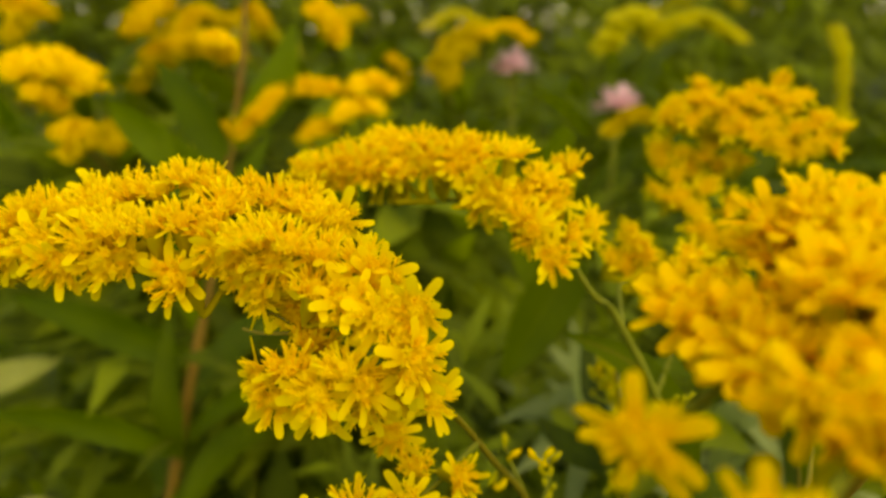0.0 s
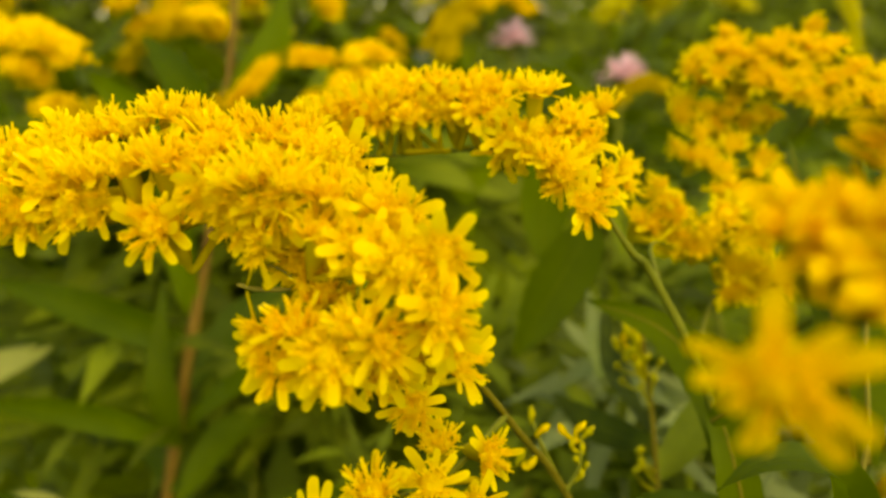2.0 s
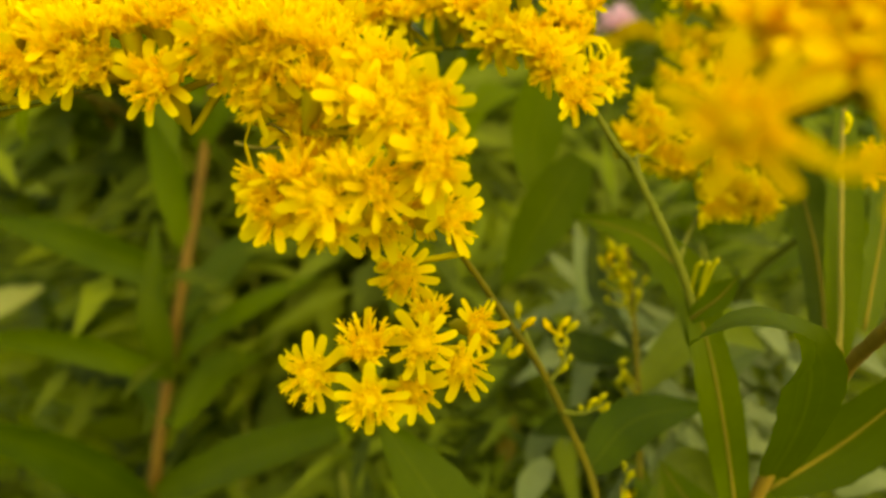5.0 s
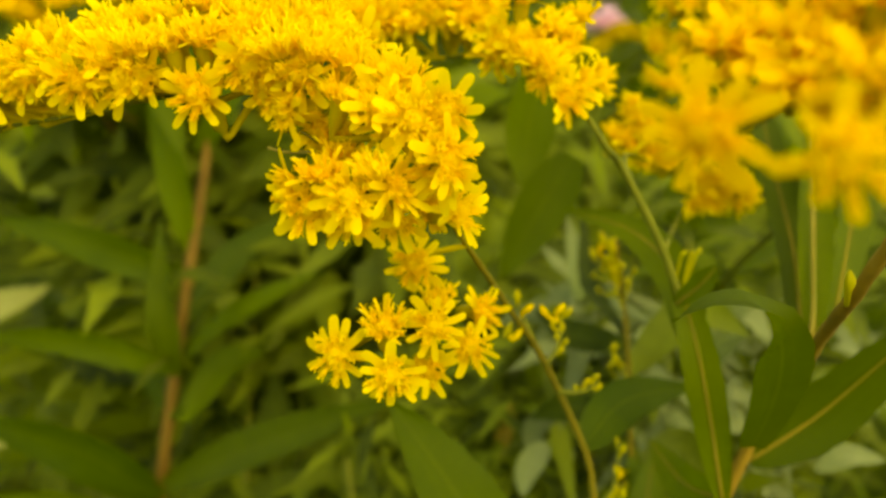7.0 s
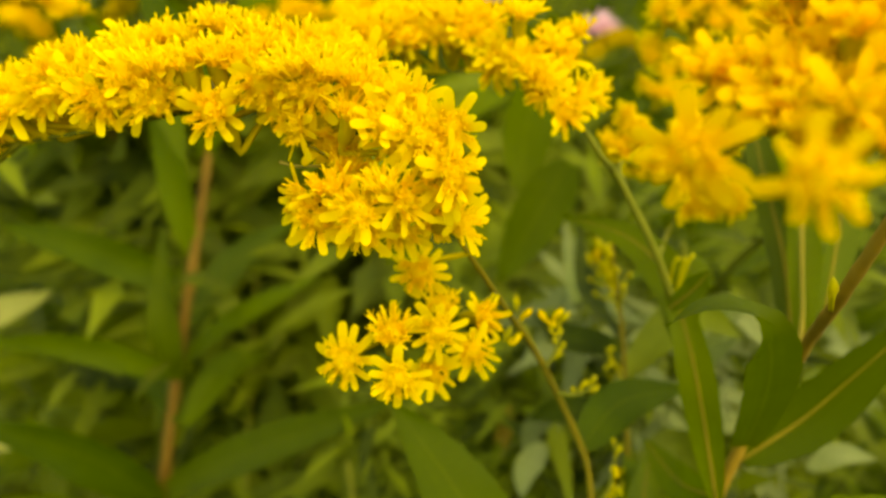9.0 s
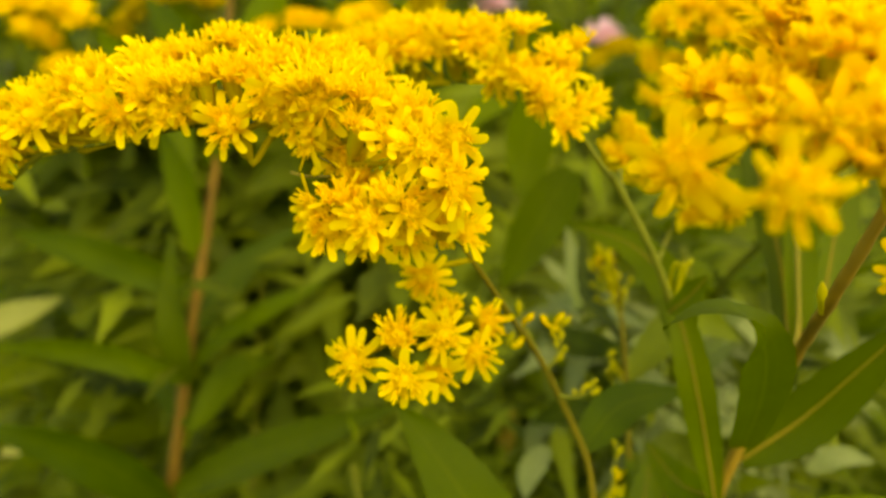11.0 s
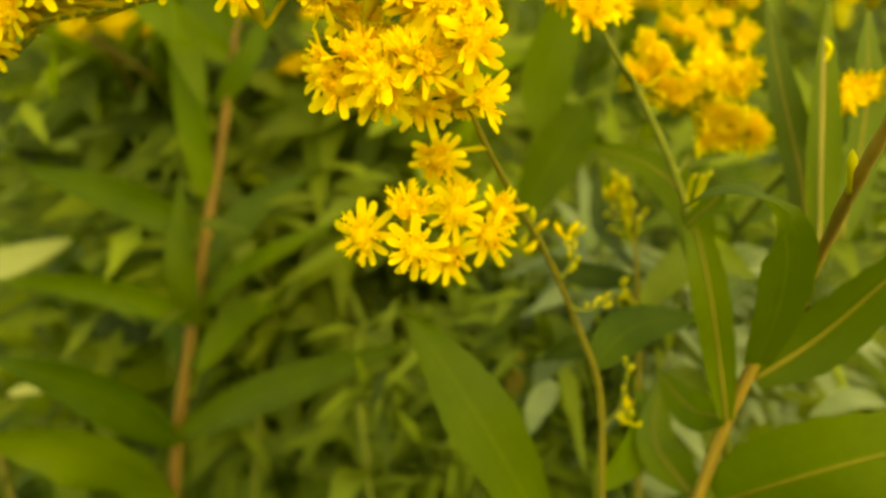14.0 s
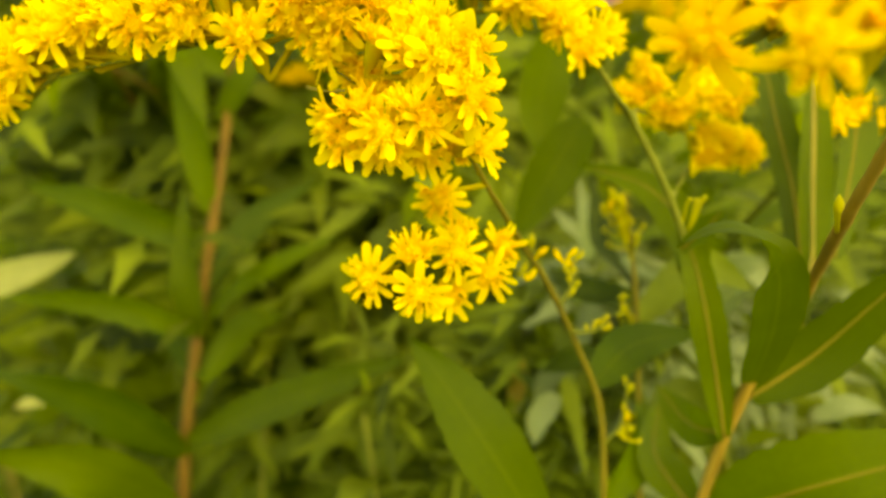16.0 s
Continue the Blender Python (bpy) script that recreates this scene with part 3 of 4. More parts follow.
LEAVES_GREYA = [
    (1.0, (0, -0.7, 0.8), (0, -0.7, 0.8), [(-7.86, 24.54, 84.96), (-8.35, 23.84, 85.85), (-9.08, 23.24, 85.74)]),
    (0.8, (0, -0.7, 0.8), (0, -0.7, 0.8), [(-7.83, 24.88, 85.72), (-6.55, 24.41, 87.14), (-5.34, 24.13, 87.72)]),
    (0.9, (0, -0.7, 0.8), (0, -0.7, 0.8), [(-8.07, 23.73, 81.91), (-6.29, 22.95, 83.86), (-4.22, 22.69, 84.51)]),
    (0.9, (0, -0.7, 0.8), (0, -0.7, 0.8), [(-8.18, 22.88, 80.0), (-8.83, 22.42, 81.43), (-9.67, 21.89, 81.48)]),
    (0.9, (0, -0.7, 0.8), (0, -0.7, 0.8), [(-8.39, 22.11, 77.04), (-5.92, 21.13, 78.54), (-3.19, 20.44, 79.43)]),
]
LEAVES_GREYB = [
    (0.7, (0, -0.7, 0.8), (0, -0.7, 0.8), [(-5.05, 24.46, 84.78), (-5.52, 23.92, 86.04), (-6.4, 23.41, 86.11)]),
    (0.7, (0, -0.7, 0.8), (0, -0.7, 0.8), [(-5.06, 24.63, 85.16), (-3.93, 24.09, 86.41), (-2.88, 23.92, 87.27)]),
    (1.0, (0, -0.7, 0.8), (0, -0.7, 0.8), [(-4.69, 22.39, 78.9), (-3.07, 21.37, 80.3), (-1.09, 20.87, 80.42)]),
    (0.8, (0, -0.7, 0.8), (0, -0.7, 0.8), [(-4.82, 23.4, 81.17), (-5.98, 22.84, 82.37), (-7.06, 22.14, 82.04)]),
    (0.8, (0, -0.7, 0.8), (0, -0.7, 0.8), [(-4.65, 22.13, 77.1), (-2.71, 21.07, 78.41), (-1.1, 20.51, 78.38)]),
]
SPRAYS_A = [
    (-12.38, 19.84, 94.82, -10.82, 20.71, 94.31, 0.51, 56, 0),
    (-11.98, 19.8, 94.23, -11.79, 20.65, 93.69, 0.36, 16, 0),
    (-11.47, 19.97, 93.15, -11.24, 20.94, 92.86, 0.26, 12, 1),
    (-12.97, 24.93, 91.99, -12.05, 25.92, 91.74, 0.26, 12, 2),
    (-13.46, 28.73, 95.62, -12.58, 30.3, 96.67, 0.6, 30, 1),
    (-13.13, 29.54, 94.96, -10.31, 30.52, 94.7, 0.46, 26, 1),
    (-10.46, 28.68, 95.5, -9.95, 29.58, 95.06, 0.44, 14, 0),
    (-16.96, 26.99, 96.62, -16.35, 28.01, 96.44, 0.48, 22, 1),
    (-7.15, 31.83, 96.67, -6.25, 32.32, 95.31, 0.53, 30, 0),
    (-10.47, 33.62, 96.74, -9.99, 34.29, 95.79, 0.46, 18, 1),
]
SPRAYS_B = [
    (-13.19, 33.2, 95.81, -12.91, 34.62, 96.55, 0.46, 14, 1),
    (-7.13, 22.08, 92.97, -4.69, 23.67, 94.08, 0.24, 40, 0),
    (-8.53, 22.42, 92.49, -7.49, 23.59, 92.68, 0.27, 14, 1),
    (-4.06, 23.67, 94.08, -3.05, 24.69, 93.92, 0.31, 18, 0),
    (-4.47, 23.27, 93.17, -3.4, 24.42, 93.31, 0.31, 20, 0),
    (-5.42, 23.04, 92.67, -4.86, 24.15, 92.7, 0.26, 10, 1),
    (-1.77, 33.21, 93.37, -0.36, 35.35, 95.73, 0.67, 44, 2),
    (-0.08, 34.21, 95.61, 1.95, 35.18, 95.35, 0.38, 16, 1),
    (-4.76, 36.97, 94.44, -4.03, 37.57, 93.32, 0.37, 10, 1),
    (6.45, 41.77, 95.39, 8.45, 43.25, 96.26, 0.76, 26, 3),
]
SPRAYS_C = [
    (8.52, 41.64, 95.09, 13.26, 42.84, 95.34, 0.44, 30, 3),
    (-3.07, 39.86, 96.02, -0.18, 40.95, 96.0, 0.33, 14, 3),
    (9.92, 44.62, 96.87, 14.3, 45.78, 97.02, 0.43, 24, 3),
    (-14.89, 25.88, 91.66, -11.67, 26.99, 91.7, 0.5, 30, 2),
    (-10.02, 26.01, 91.94, -9.37, 27.14, 92.04, 0.39, 12, 1),
    (-6.74, 24.42, 90.83, -6.01, 25.41, 90.6, 0.22, 8, 1),
    (15.32, 33.56, 91.71, 15.81, 36.46, 95.76, 0.22, 40, 3),
    (-19.0, 29.84, 95.65, -18.11, 31.33, 96.52, 0.42, 30, 2),
    (-15.31, 32.16, 93.48, -11.26, 33.8, 94.7, 0.56, 40, 2),
    (-15.42, 36.37, 95.57, -12.5, 37.69, 96.06, 0.66, 40, 2),
    (-12.18, 37.45, 95.53, -9.89, 38.17, 94.68, 0.58, 30, 3),
    (4.99, 32.82, 94.95, 6.83, 34.41, 96.07, 0.7, 50, 3),
    (6.82, 34.15, 95.49, 11.16, 35.17, 95.33, 0.34, 50, 3),
    (-2.31, 35.65, 93.94, -0.8, 37.41, 95.42, 0.61, 40, 2),
    (4.29, 26.24, 92.47, 6.12, 27.43, 92.68, 0.15, 18, 2),
    (-6.71, 34.37, 95.98, -5.92, 35.69, 96.48, 0.38, 20, 2),
    (-11.34, 19.72, 92.57, -11.19, 20.97, 92.93, 0.18, 10, 2),
    (4.94, 10.22, 92.14, 5.91, 11.21, 91.9, 0.11, 8, 0),
]
PINKS = [
    (5.42, 31.83, 92.73), (1.17, 35.75, 94.16),
]

# ---- builders ----
rng = random.Random(7)


def cm(p):
    return Vector(p[:3]) * 0.01


def mesh_of(name, verts, faces, mat, uvs=None, smooth=True):
    me = bpy.data.meshes.new(name)
    me.from_pydata([tuple(v) for v in verts], [], faces)
    me.materials.append(mat)
    if smooth:
        me.polygons.foreach_set("use_smooth", [True] * len(me.polygons))
    layer = me.uv_layers.new(name="blade")
    if uvs is not None:
        for loop in me.loops:
            layer.data[loop.index].uv = uvs[loop.vertex_index]
    else:
        layer.data.foreach_set("uv", [0.2, 0.5] * len(me.loops))
    return me


def part(name, me, parent, m=None, label=""):
    ob = new(name, me)
    ob.parent = parent
    if m is not None:
        ob.matrix_basis = m
    return tagged(ob, label)


def thing(name, at, label, category, group=""):
    ob = new(name)
    ob.empty_display_size = 0.02
    ob.location = at
    return tagged(ob, label, category, group)


def spline(points, steps):
    """A smooth line through the points (Catmull-Rom)."""
    p = [Vector(q) for q in points]
    p = [2 * p[0] - p[1]] + p + [2 * p[-1] - p[-2]]
    k = [0.0]
    for a, c in zip(p, p[1:]):
        k.append(k[-1] + max((c - a).length, 1e-6) ** 0.5)
    out = []
    n = len(p) - 3
    for j in range(steps + 1):
        s = min(j / steps * n, n - 1e-6)
        i = int(s)
        a, b, c, d = p[i:i + 4]
        ka, kb, kc, kd = k[i:i + 4]
        t = kb + (s - i) * (kc - kb)
        ab, bc, cd = a.lerp(b, (t - ka) / (kb - ka)), b.lerp(c, (t - kb) / (kc - kb)), c.lerp(d, (t - kc) / (kd - kc))
        out.append(ab.lerp(bc, (t - ka) / (kc - ka)).lerp(bc.lerp(cd, (t - kb) / (kd - kb)), (t - kb) / (kc - kb)))
    return out


def tube(line, radii, sides=8, wobble=0.0):
    """Vertices and faces of a closed tube along a line."""
    verts, faces = [], []
    ref = Vector((0.31, 0.87, 0.11))
    for i, q in enumerate(line):
        t = (line[min(i + 1, len(line) - 1)] - line[max(i - 1, 0)]).normalized()
        a = t.cross(ref).normalized()
        b = t.cross(a)
        for k in range(sides):
            w = 2 * math.pi * k / sides
            r = radii[i] * (1 + wobble * math.sin(3 * w + i))
            verts.append(q + (a * math.cos(w) + b * math.sin(w)) * r)
    for i in range(len(line) - 1):
        for k in range(sides):
            k2 = (k + 1) % sides
            faces.append((i * sides + k, i * sides + k2, (i + 1) * sides + k2, (i + 1) * sides + k))
    faces.append(tuple(reversed(range(sides))))
    faces.append(tuple((len(line) - 1) * sides + k for k in range(sides)))
    return verts, faces


def stem_part(name, points, r0, r1, parent, mat, steps=28, label=""):
    """A stem from points in centimetres, thick end first, in the parent's frame."""
    line = [v - parent.location for v in spline([cm(p) for p in points], steps)]
    radii = [0.01 * (r0 + (r1 - r0) * k / steps) * (1 + 0.06 * math.sin(k * 1.7)) for k in range(steps + 1)]
    v, f = tube(line, radii, 9, 0.04)
    return part(name, mesh_of(name, v, f, mat), parent, None, label)


def leaf_mesh(line, width, face, fold=0.25, wave=0.0, seed=0, teeth=True, tip_face=None, early=0.85):
    """A lance-shaped blade along a line of points, its upper side towards face."""
    r = random.Random(seed)
    n, half = len(line) - 1, 3
    verts, faces, uvs = [], [], []
    phase = r.uniform(0, 6)
    for i, q in enumerate(line):
        s = i / n
        t = (line[min(i + 1, n)] - line[max(i - 1, 0)]).normalized()
        side = t.cross(face if tip_face is None else face.lerp(tip_face, min(1.0, max(0.0, (s - 0.42) / 0.22))))
        side = side.normalized() if side.length > 1e-6 else Vector((1, 0, 0))
        up = side.cross(t).normalized()
        w = 0.5 * width * max(0.05, (math.sin(math.pi * min(1.0, 0.05 + 0.95 * s) ** early)) ** 0.8) * (1 - 0.15 * s)
        if s > 0.97:
            w *= 0.3
        for k in range(-half, half + 1):
            u = k / half
            tooth = 1.0
            if teeth and abs(k) == half and i % 2 == 0 and 0.25 < s < 0.95:
                tooth = 1.06
            lift = fold * w * abs(u) ** 1.3 + wave * width * math.sin(9 * s + phase + 2 * u) * abs(u)
            verts.append(q + side * (u * w * tooth) + up * lift)
            uvs.append((0.5 + 0.5 * u, s))
    m = 2 * half + 1
    for i in range(n):
        for k in range(m - 1):
            faces.append((i * m + k, i * m + k + 1, (i + 1) * m + k + 1, (i + 1) * m + k))
    return verts, faces, uvs


def leaf_part(parent, width_cm, face, tip_face, points, mat, seed, steps=16, label="", rib=0.0, early=0.85):
    line = [v - parent.location for v in spline([cm(p) for p in points], steps)]
    v, f, uv = leaf_mesh(line, 0.01 * width_cm, Vector(face).normalized(), 0.22, 0.05, seed, True, Vector(tip_face).normalized(), early)
    ob = part("leaf", mesh_of("leaf", v, f, mat, uv), parent, None, label)
    if rib:
        # the raised midrib, on the upper side and a little sunk into the blade
        m = 7
        centre = [v[i * m + 3] for i in range(len(line))][:-1]
        n = len(centre)
        rv, rf = tube(centre, [0.01 * rib * (1.0 - 0.8 * i / n) for i in range(n)], 6)
        part("midrib", mesh_of("midrib", rv, rf, RIB), ob, None, "raised tan midrib")
    return ob


# ---- the small flower parts, shared between the heads ----


def petal_mesh(length, width, droop, cup, seed, mat=None):
    """A strap-shaped ray floret along +X with a notched tip; thin, closed."""
    r = random.Random(seed)
    rings = [(0.0, 0.38), (0.14, 0.62), (0.36, 0.92), (0.62, 1.0), (0.84, 0.98), (0.95, 0.80), (1.0, 0.48)]
    bend = r.uniform(-0.12, 0.12)
    verts, faces = [], []
    for s, w in rings:
        x, z, y = length * s, -droop * length * s * s, bend * length * s * s
        h = 0.5 * width * w
        notch = 0.015 * length if s == 1.0 else 0.0
        verts += [(x, y - h, z + cup * h), (x + notch, y, z + 0.02 * width), (x, y + h, z + cup * h), (x + notch, y, z - 0.05 * width)]
    for i in range(len(rings) - 1):
        for k in range(4):
            k2 = (k + 1) % 4
            faces.append((4 * i + k, 4 * i + k2, 4 * i + 4 + k2, 4 * i + 4 + k))
    faces += [(3, 2, 1, 0), tuple(4 * (len(rings) - 1) + k for k in range(4))]
    return mesh_of("petal", verts, faces, mat or PETAL, None, False)


def disc_mesh(seed, tall=1.0):
    """A tuft of tubular disc florets with pointed lobes and long styles, upwards."""
    r = random.Random(seed)
    verts, faces = [], []
    # the domed floor of the disc
    for z, w in ((-0.0007, 0.00082), (0.0000, 0.00100), (0.0005, 0.00078), (0.0008, 0.00035)):
        for j in range(8):
            t = 2 * math.pi * j / 8
            verts.append(Vector((math.cos(t) * w, math.sin(t) * w, z)))
    for i in range(3):
        for j in range(8):
            j2 = (j + 1) % 8
            faces.append((8 * i + j, 8 * i + j2, 8 * i + 8 + j2, 8 * i + 8 + j))
    faces.append(tuple(range(24, 32)))
    faces.append(tuple(reversed(range(8))))
    count = r.randint(16, 19)
    for k in range(count):
        a = k * 2.4 + r.uniform(-0.3, 0.3)
        rad = 0.00125 * math.sqrt((k + 0.4) / count)
        lean = Vector((math.cos(a), math.sin(a), 0)) * (0.15 + 0.55 * math.sqrt(k / count)) * r.uniform(0.7, 1.25)
        base = Vector((math.cos(a) * rad, math.sin(a) * rad, -0.0004))
        way = (Vector((0, 0, 1)) + lean).normalized()
        ln = r.uniform(0.0011, 0.0017) * tall
        p = way.cross(Vector((0.2, 0.9, 0.1))).normalized()
        q = way.cross(p)
        o = len(verts)
        for d, w in ((0.0, 0.00012), (0.55 * ln, 0.00016), (0.85 * ln, 0.00026)):
            for j in range(5):
                t = 2 * math.pi * j / 5
                verts.append(base + way * d + (p * math.cos(t) + q * math.sin(t)) * w)
        for i in range(2):
            for j in range(5):
                j2 = (j + 1) % 5
                faces.append((o + 5 * i + j, o + 5 * i + j2, o + 5 * i + 5 + j2, o + 5 * i + 5 + j))
        for j in range(5):
            t = 2 * math.pi * (j + 0.5) / 5
            verts.append(base + way * ln * r.uniform(0.95, 1.15) + (p * math.cos(t) + q * math.sin(t)) * 0.00055)
            faces.append((o + 10 + j, o + 10 + (j + 1) % 5, len(verts) - 1))
        # style
        o = len(verts)
        reach = ln * r.uniform(1.05, 1.35)
        for d, w in ((0.6 * ln, 0.00012), (reach, 0.00011)):
            for j in range(3):
                t = 2 * math.pi * j / 3
                verts.append(base + way * d + (p * math.cos(t) + q * math.sin(t)) * w)
        for j in range(3):
            j2 = (j + 1) % 3
            faces.append((o + j, o + j2, o + 3 + j2, o + 3 + j))
        faces.append((o + 3, o + 4, o + 5))
    return mesh_of("disc", verts, faces, DISC, None, False)


PETALS = [petal_mesh(0.01 * ln, 0.01 * w, d, c, i) for i, (ln, w, d, c) in enumerate(
    [(0.27, 0.080, 0.10, 0.04), (0.25, 0.074, 0.22, 0.08), (0.285, 0.084, 0.02, 0.02), (0.24, 0.066, -0.12, 0.12), (0.26, 0.086, 0.32, 0.02), (0.25, 0.062, 0.05, 0.15)])]
BROAD = [petal_mesh(0.01 * ln, 0.01 * w, d, c, 70 + i, PETAL_GOLD) for i, (ln, w, d, c) in enumerate(
    [(0.28, 0.095, 0.10, 0.04), (0.26, 0.088, 0.25, 0.08), (0.30, 0.100, 0.05, 0.02), (0.27, 0.090, 0.36, 0.05)])]
FRINGE = [petal_mesh(0.01 * ln, 0.01 * w, d, 0.1, 50 + i, PETAL_TIPPED) for i, (ln, w, d) in enumerate([(0.215, 0.030, 0.05), (0.19, 0.026, -0.08), (0.235, 0.034, 0.10), (0.20, 0.024, 0.0)])]
DISCS = [disc_mesh(i + 20) for i in range(6)]
TALL_DISCS = [disc_mesh(i + 40, 1.15) for i in range(5)]
FACING = {"u": (0.0, -0.42, 1.0), "c": (0.0, -1.0, 0.60), "d": (0.05, -1.0, -0.10), "l": (-0.8, -0.7, 0.15), "r": (0.8, -0.65, 0.25), "s": (0.05, -1.0, 0.12), "n": (-0.35, -1.0, -0.12), "b": (0.2, -0.1, 1.0), "g": (0.3, -0.3, 1.0)}


def nearest(lines, p):
    best = None
    for line in lines:
        for i, q in enumerate(line):
            d = (q - p).length
            if best is None or d < best[0]:
                best = (d, q, line[max(0, i - 3)])
    return best[2] if best[0] < 0.006 else best[1]


def flower_head(parent, entry, lines, size=1.0, petals_broad=False):
    """One small composite flower: green cup and stalk, petals round a tuft of disc florets."""
    at = cm(entry)
    r = random.Random(int(entry[0] * 977 + entry[1] * 331 + entry[2] * 91))
    face = (Vector(FACING[entry[3]]).normalized() + Vector((r.uniform(-0.3, 0.3), r.uniform(-0.2, 0.2), r.uniform(-0.22, 0.22)))).normalized()
    local = at - parent.location
    turn = face.to_track_quat("Z", "Y").to_matrix().to_4x4()
    m = Matrix.Translation(local) @ turn @ Matrix.Rotation(r.uniform(0, 6.28), 4, "Z") @ Matrix.Scale(size, 4)
    # cup with its bracts, and the stalk to the branch, in the coordinates of the head
    inv = m.inverted()
    root = inv @ (nearest(lines, at) - parent.location)
    foot = Vector((0, 0, -0.0034))
    bend = foot + Vector((0, 0, -0.12 * (root - foot).length))
    line = spline([root, 0.5 * (root + bend), bend, foot], 7) + [Vector((0, 0, z)) for z in (-0.0031, -0.0022, -0.0010, -0.0001)]
    radii = [0.00030] * 7 + [0.00032, 0.00058, 0.00074, 0.00080, 0.00078]
    v, f = tube(line, radii, 9, 0.12)
    head = part("flower_head", mesh_of("flower_head", v, f, CUP), parent, m)
    part("disc", r.choice(TALL_DISCS if entry[3] == "u" else DISCS), head, Matrix.Scale(r.uniform(0.9, 1.15), 4))
    n = r.randint(8, 9) if petals_broad else r.randint(12, 14) if entry[3] == "u" else r.randint(10, 12)
    opened = {"u": r.uniform(15, 52), "n": r.uniform(4, 16)}.get(entry[3], r.uniform(-5, 35))
    for k in range(n):
        a = 360 * (k + r.uniform(-0.25, 0.25)) / n
        lift = opened + (r.uniform(-14, 14) if entry[3] == "n" else r.uniform(-24, 30))
        pm = pose(0, 0, -0.0002, 0, 0, a) @ pose(0.0006, 0, 0, r.uniform(-18, 18), -lift, 0) @ Matrix.Scale(r.uniform(0.85, 1.12), 4)
        part("petal", r.choice(BROAD if petals_broad else FRINGE if entry[3] == "u" and lift > 24 else PETALS), head, pm)
    return head


def bud_part(parent, entry, lines, size=1.0):
    at = cm(entry)
    r = random.Random(int(entry[0] * 977 + entry[2] * 91))
    big = entry[3] == "b"
    ln, w = (0.0018, 0.00042) if big else (0.0010, 0.00034)
    ln, w = ln * size, w * size
    way = (Vector(FACING[entry[3]]) + Vector((r.uniform(-0.7, 0.7), r.uniform(-0.4, 0.4), 0))).normalized()
    at = at - parent.location
    root = nearest(lines, at + parent.location) - parent.location
    line = [root, 0.5 * (root + at) - way * 0.0004, at]
    radii = [0.00022, 0.00020, 0.00026]
    for s, k in ((0.12, 0.75), (0.3, 1.0), (0.55, 0.95), (0.8, 0.65), (1.0, 0.2)):
        line.append(at + way * ln * s)
        radii.append(w * k)
    v, f = tube(line, radii, 8, 0.15)
    return part("bud", mesh_of("bud", v, f, PETAL if big and r.random() < 0.35 else BUD), parent)


def crowd(entries, count, spread, seed, codes="ucudu", low=-0.6):
    """More heads among the given ones, a little behind and beside them."""
    r = random.Random(seed)
    out = []
    for _ in range(count):
        x, y, z, code = r.choice(entries)
        out.append((x + r.uniform(-spread, spread), y + r.uniform(0.05, spread), z + r.uniform(low, low + 1.0) * spread, r.choice(codes)))
    return entries + out


def axis_lines(*names):
    return [spline([cm(p) for p in AXES[n]], 40) for n in names]


# ---- ground and far growth ----
gm, gnt, gout = material("soil_and_grass")
gco = gnt.nodes.new("ShaderNodeTexCoord")
gc = ramp_node(gnt, noise_node(gnt, 6.0, 8.0, gco.outputs["Object"]), [(0.3, (0.018, 0.018, 0.006)), (0.7, (0.05, 0.06, 0.012))])
gp = gnt.nodes.new("ShaderNodeBsdfPrincipled")
gp.inputs["Roughness"].default_value = 0.95
gnt.links.new(gc, gp.inputs["Base Color"])
gnt.links.new(gp.outputs[0], gout.inputs[0])
ground = new("ground", mesh_of("ground", [(-800, -800, 0), (800, -800, 0), (800, 800, 0), (-800, 800, 0)], [(0, 1, 2, 3)], gm))
tagged(ground, "dark weedy soil and grass under the plants", "ground", "", "structure")


def leaf_clump(name, centres, count, length, width, mat, seed, label, category, tilt=-0.5):
    """Many small leaves round given centres (x, y, z, rx, ry, rz), as one piece of growth."""
    r = random.Random(seed)
    verts, faces, uvs = [], [], []
    for c in centres:
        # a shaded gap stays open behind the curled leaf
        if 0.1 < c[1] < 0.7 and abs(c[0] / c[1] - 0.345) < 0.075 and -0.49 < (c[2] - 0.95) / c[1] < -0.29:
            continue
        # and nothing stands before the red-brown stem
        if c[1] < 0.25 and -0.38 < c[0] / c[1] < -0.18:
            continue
        for _ in range(count):
            d = Vector((r.gauss(0, 1), r.gauss(0, 1), r.gauss(0, 1))).normalized() * r.uniform(0.5, 1.0)
            q = Vector((c[0] + d.x * c[3], c[1] + d.y * c[4], c[2] + d.z * c[5]))
            way = Vector((d.x + r.uniform(-0.6, 0.6), d.y + r.uniform(-0.6, 0.6), r.uniform(-0.5, 0.6))).normalized()
            ln = length * r.uniform(0.6, 1.3)
            side = way.cross(Vector((r.uniform(-0.4, 0.4), tilt, 1))).normalized() * width * r.uniform(0.7, 1.2) * 0.5
            sag = Vector((0, 0, -0.18 * ln))
            o = len(verts)
            verts += [q, q + way * ln * 0.4 + side, q + way * ln * 0.45 + Vector((0, 0, -0.15 * width)), q + way * ln * 0.4 - side, q + way * ln + sag]
            uvs += [(0.5, 0), (1, 0.4), (0.5, 0.45), (0, 0.4), (0.5, 1)]
            faces += [(o, o + 1, o + 2), (o, o + 2, o + 3), (o + 1, o + 4, o + 2), (o + 2, o + 4, o + 3)]
    ob = new(name, mesh_of(name, verts, faces, mat, uvs))
    return tagged(ob, label, category, "", "stuff")


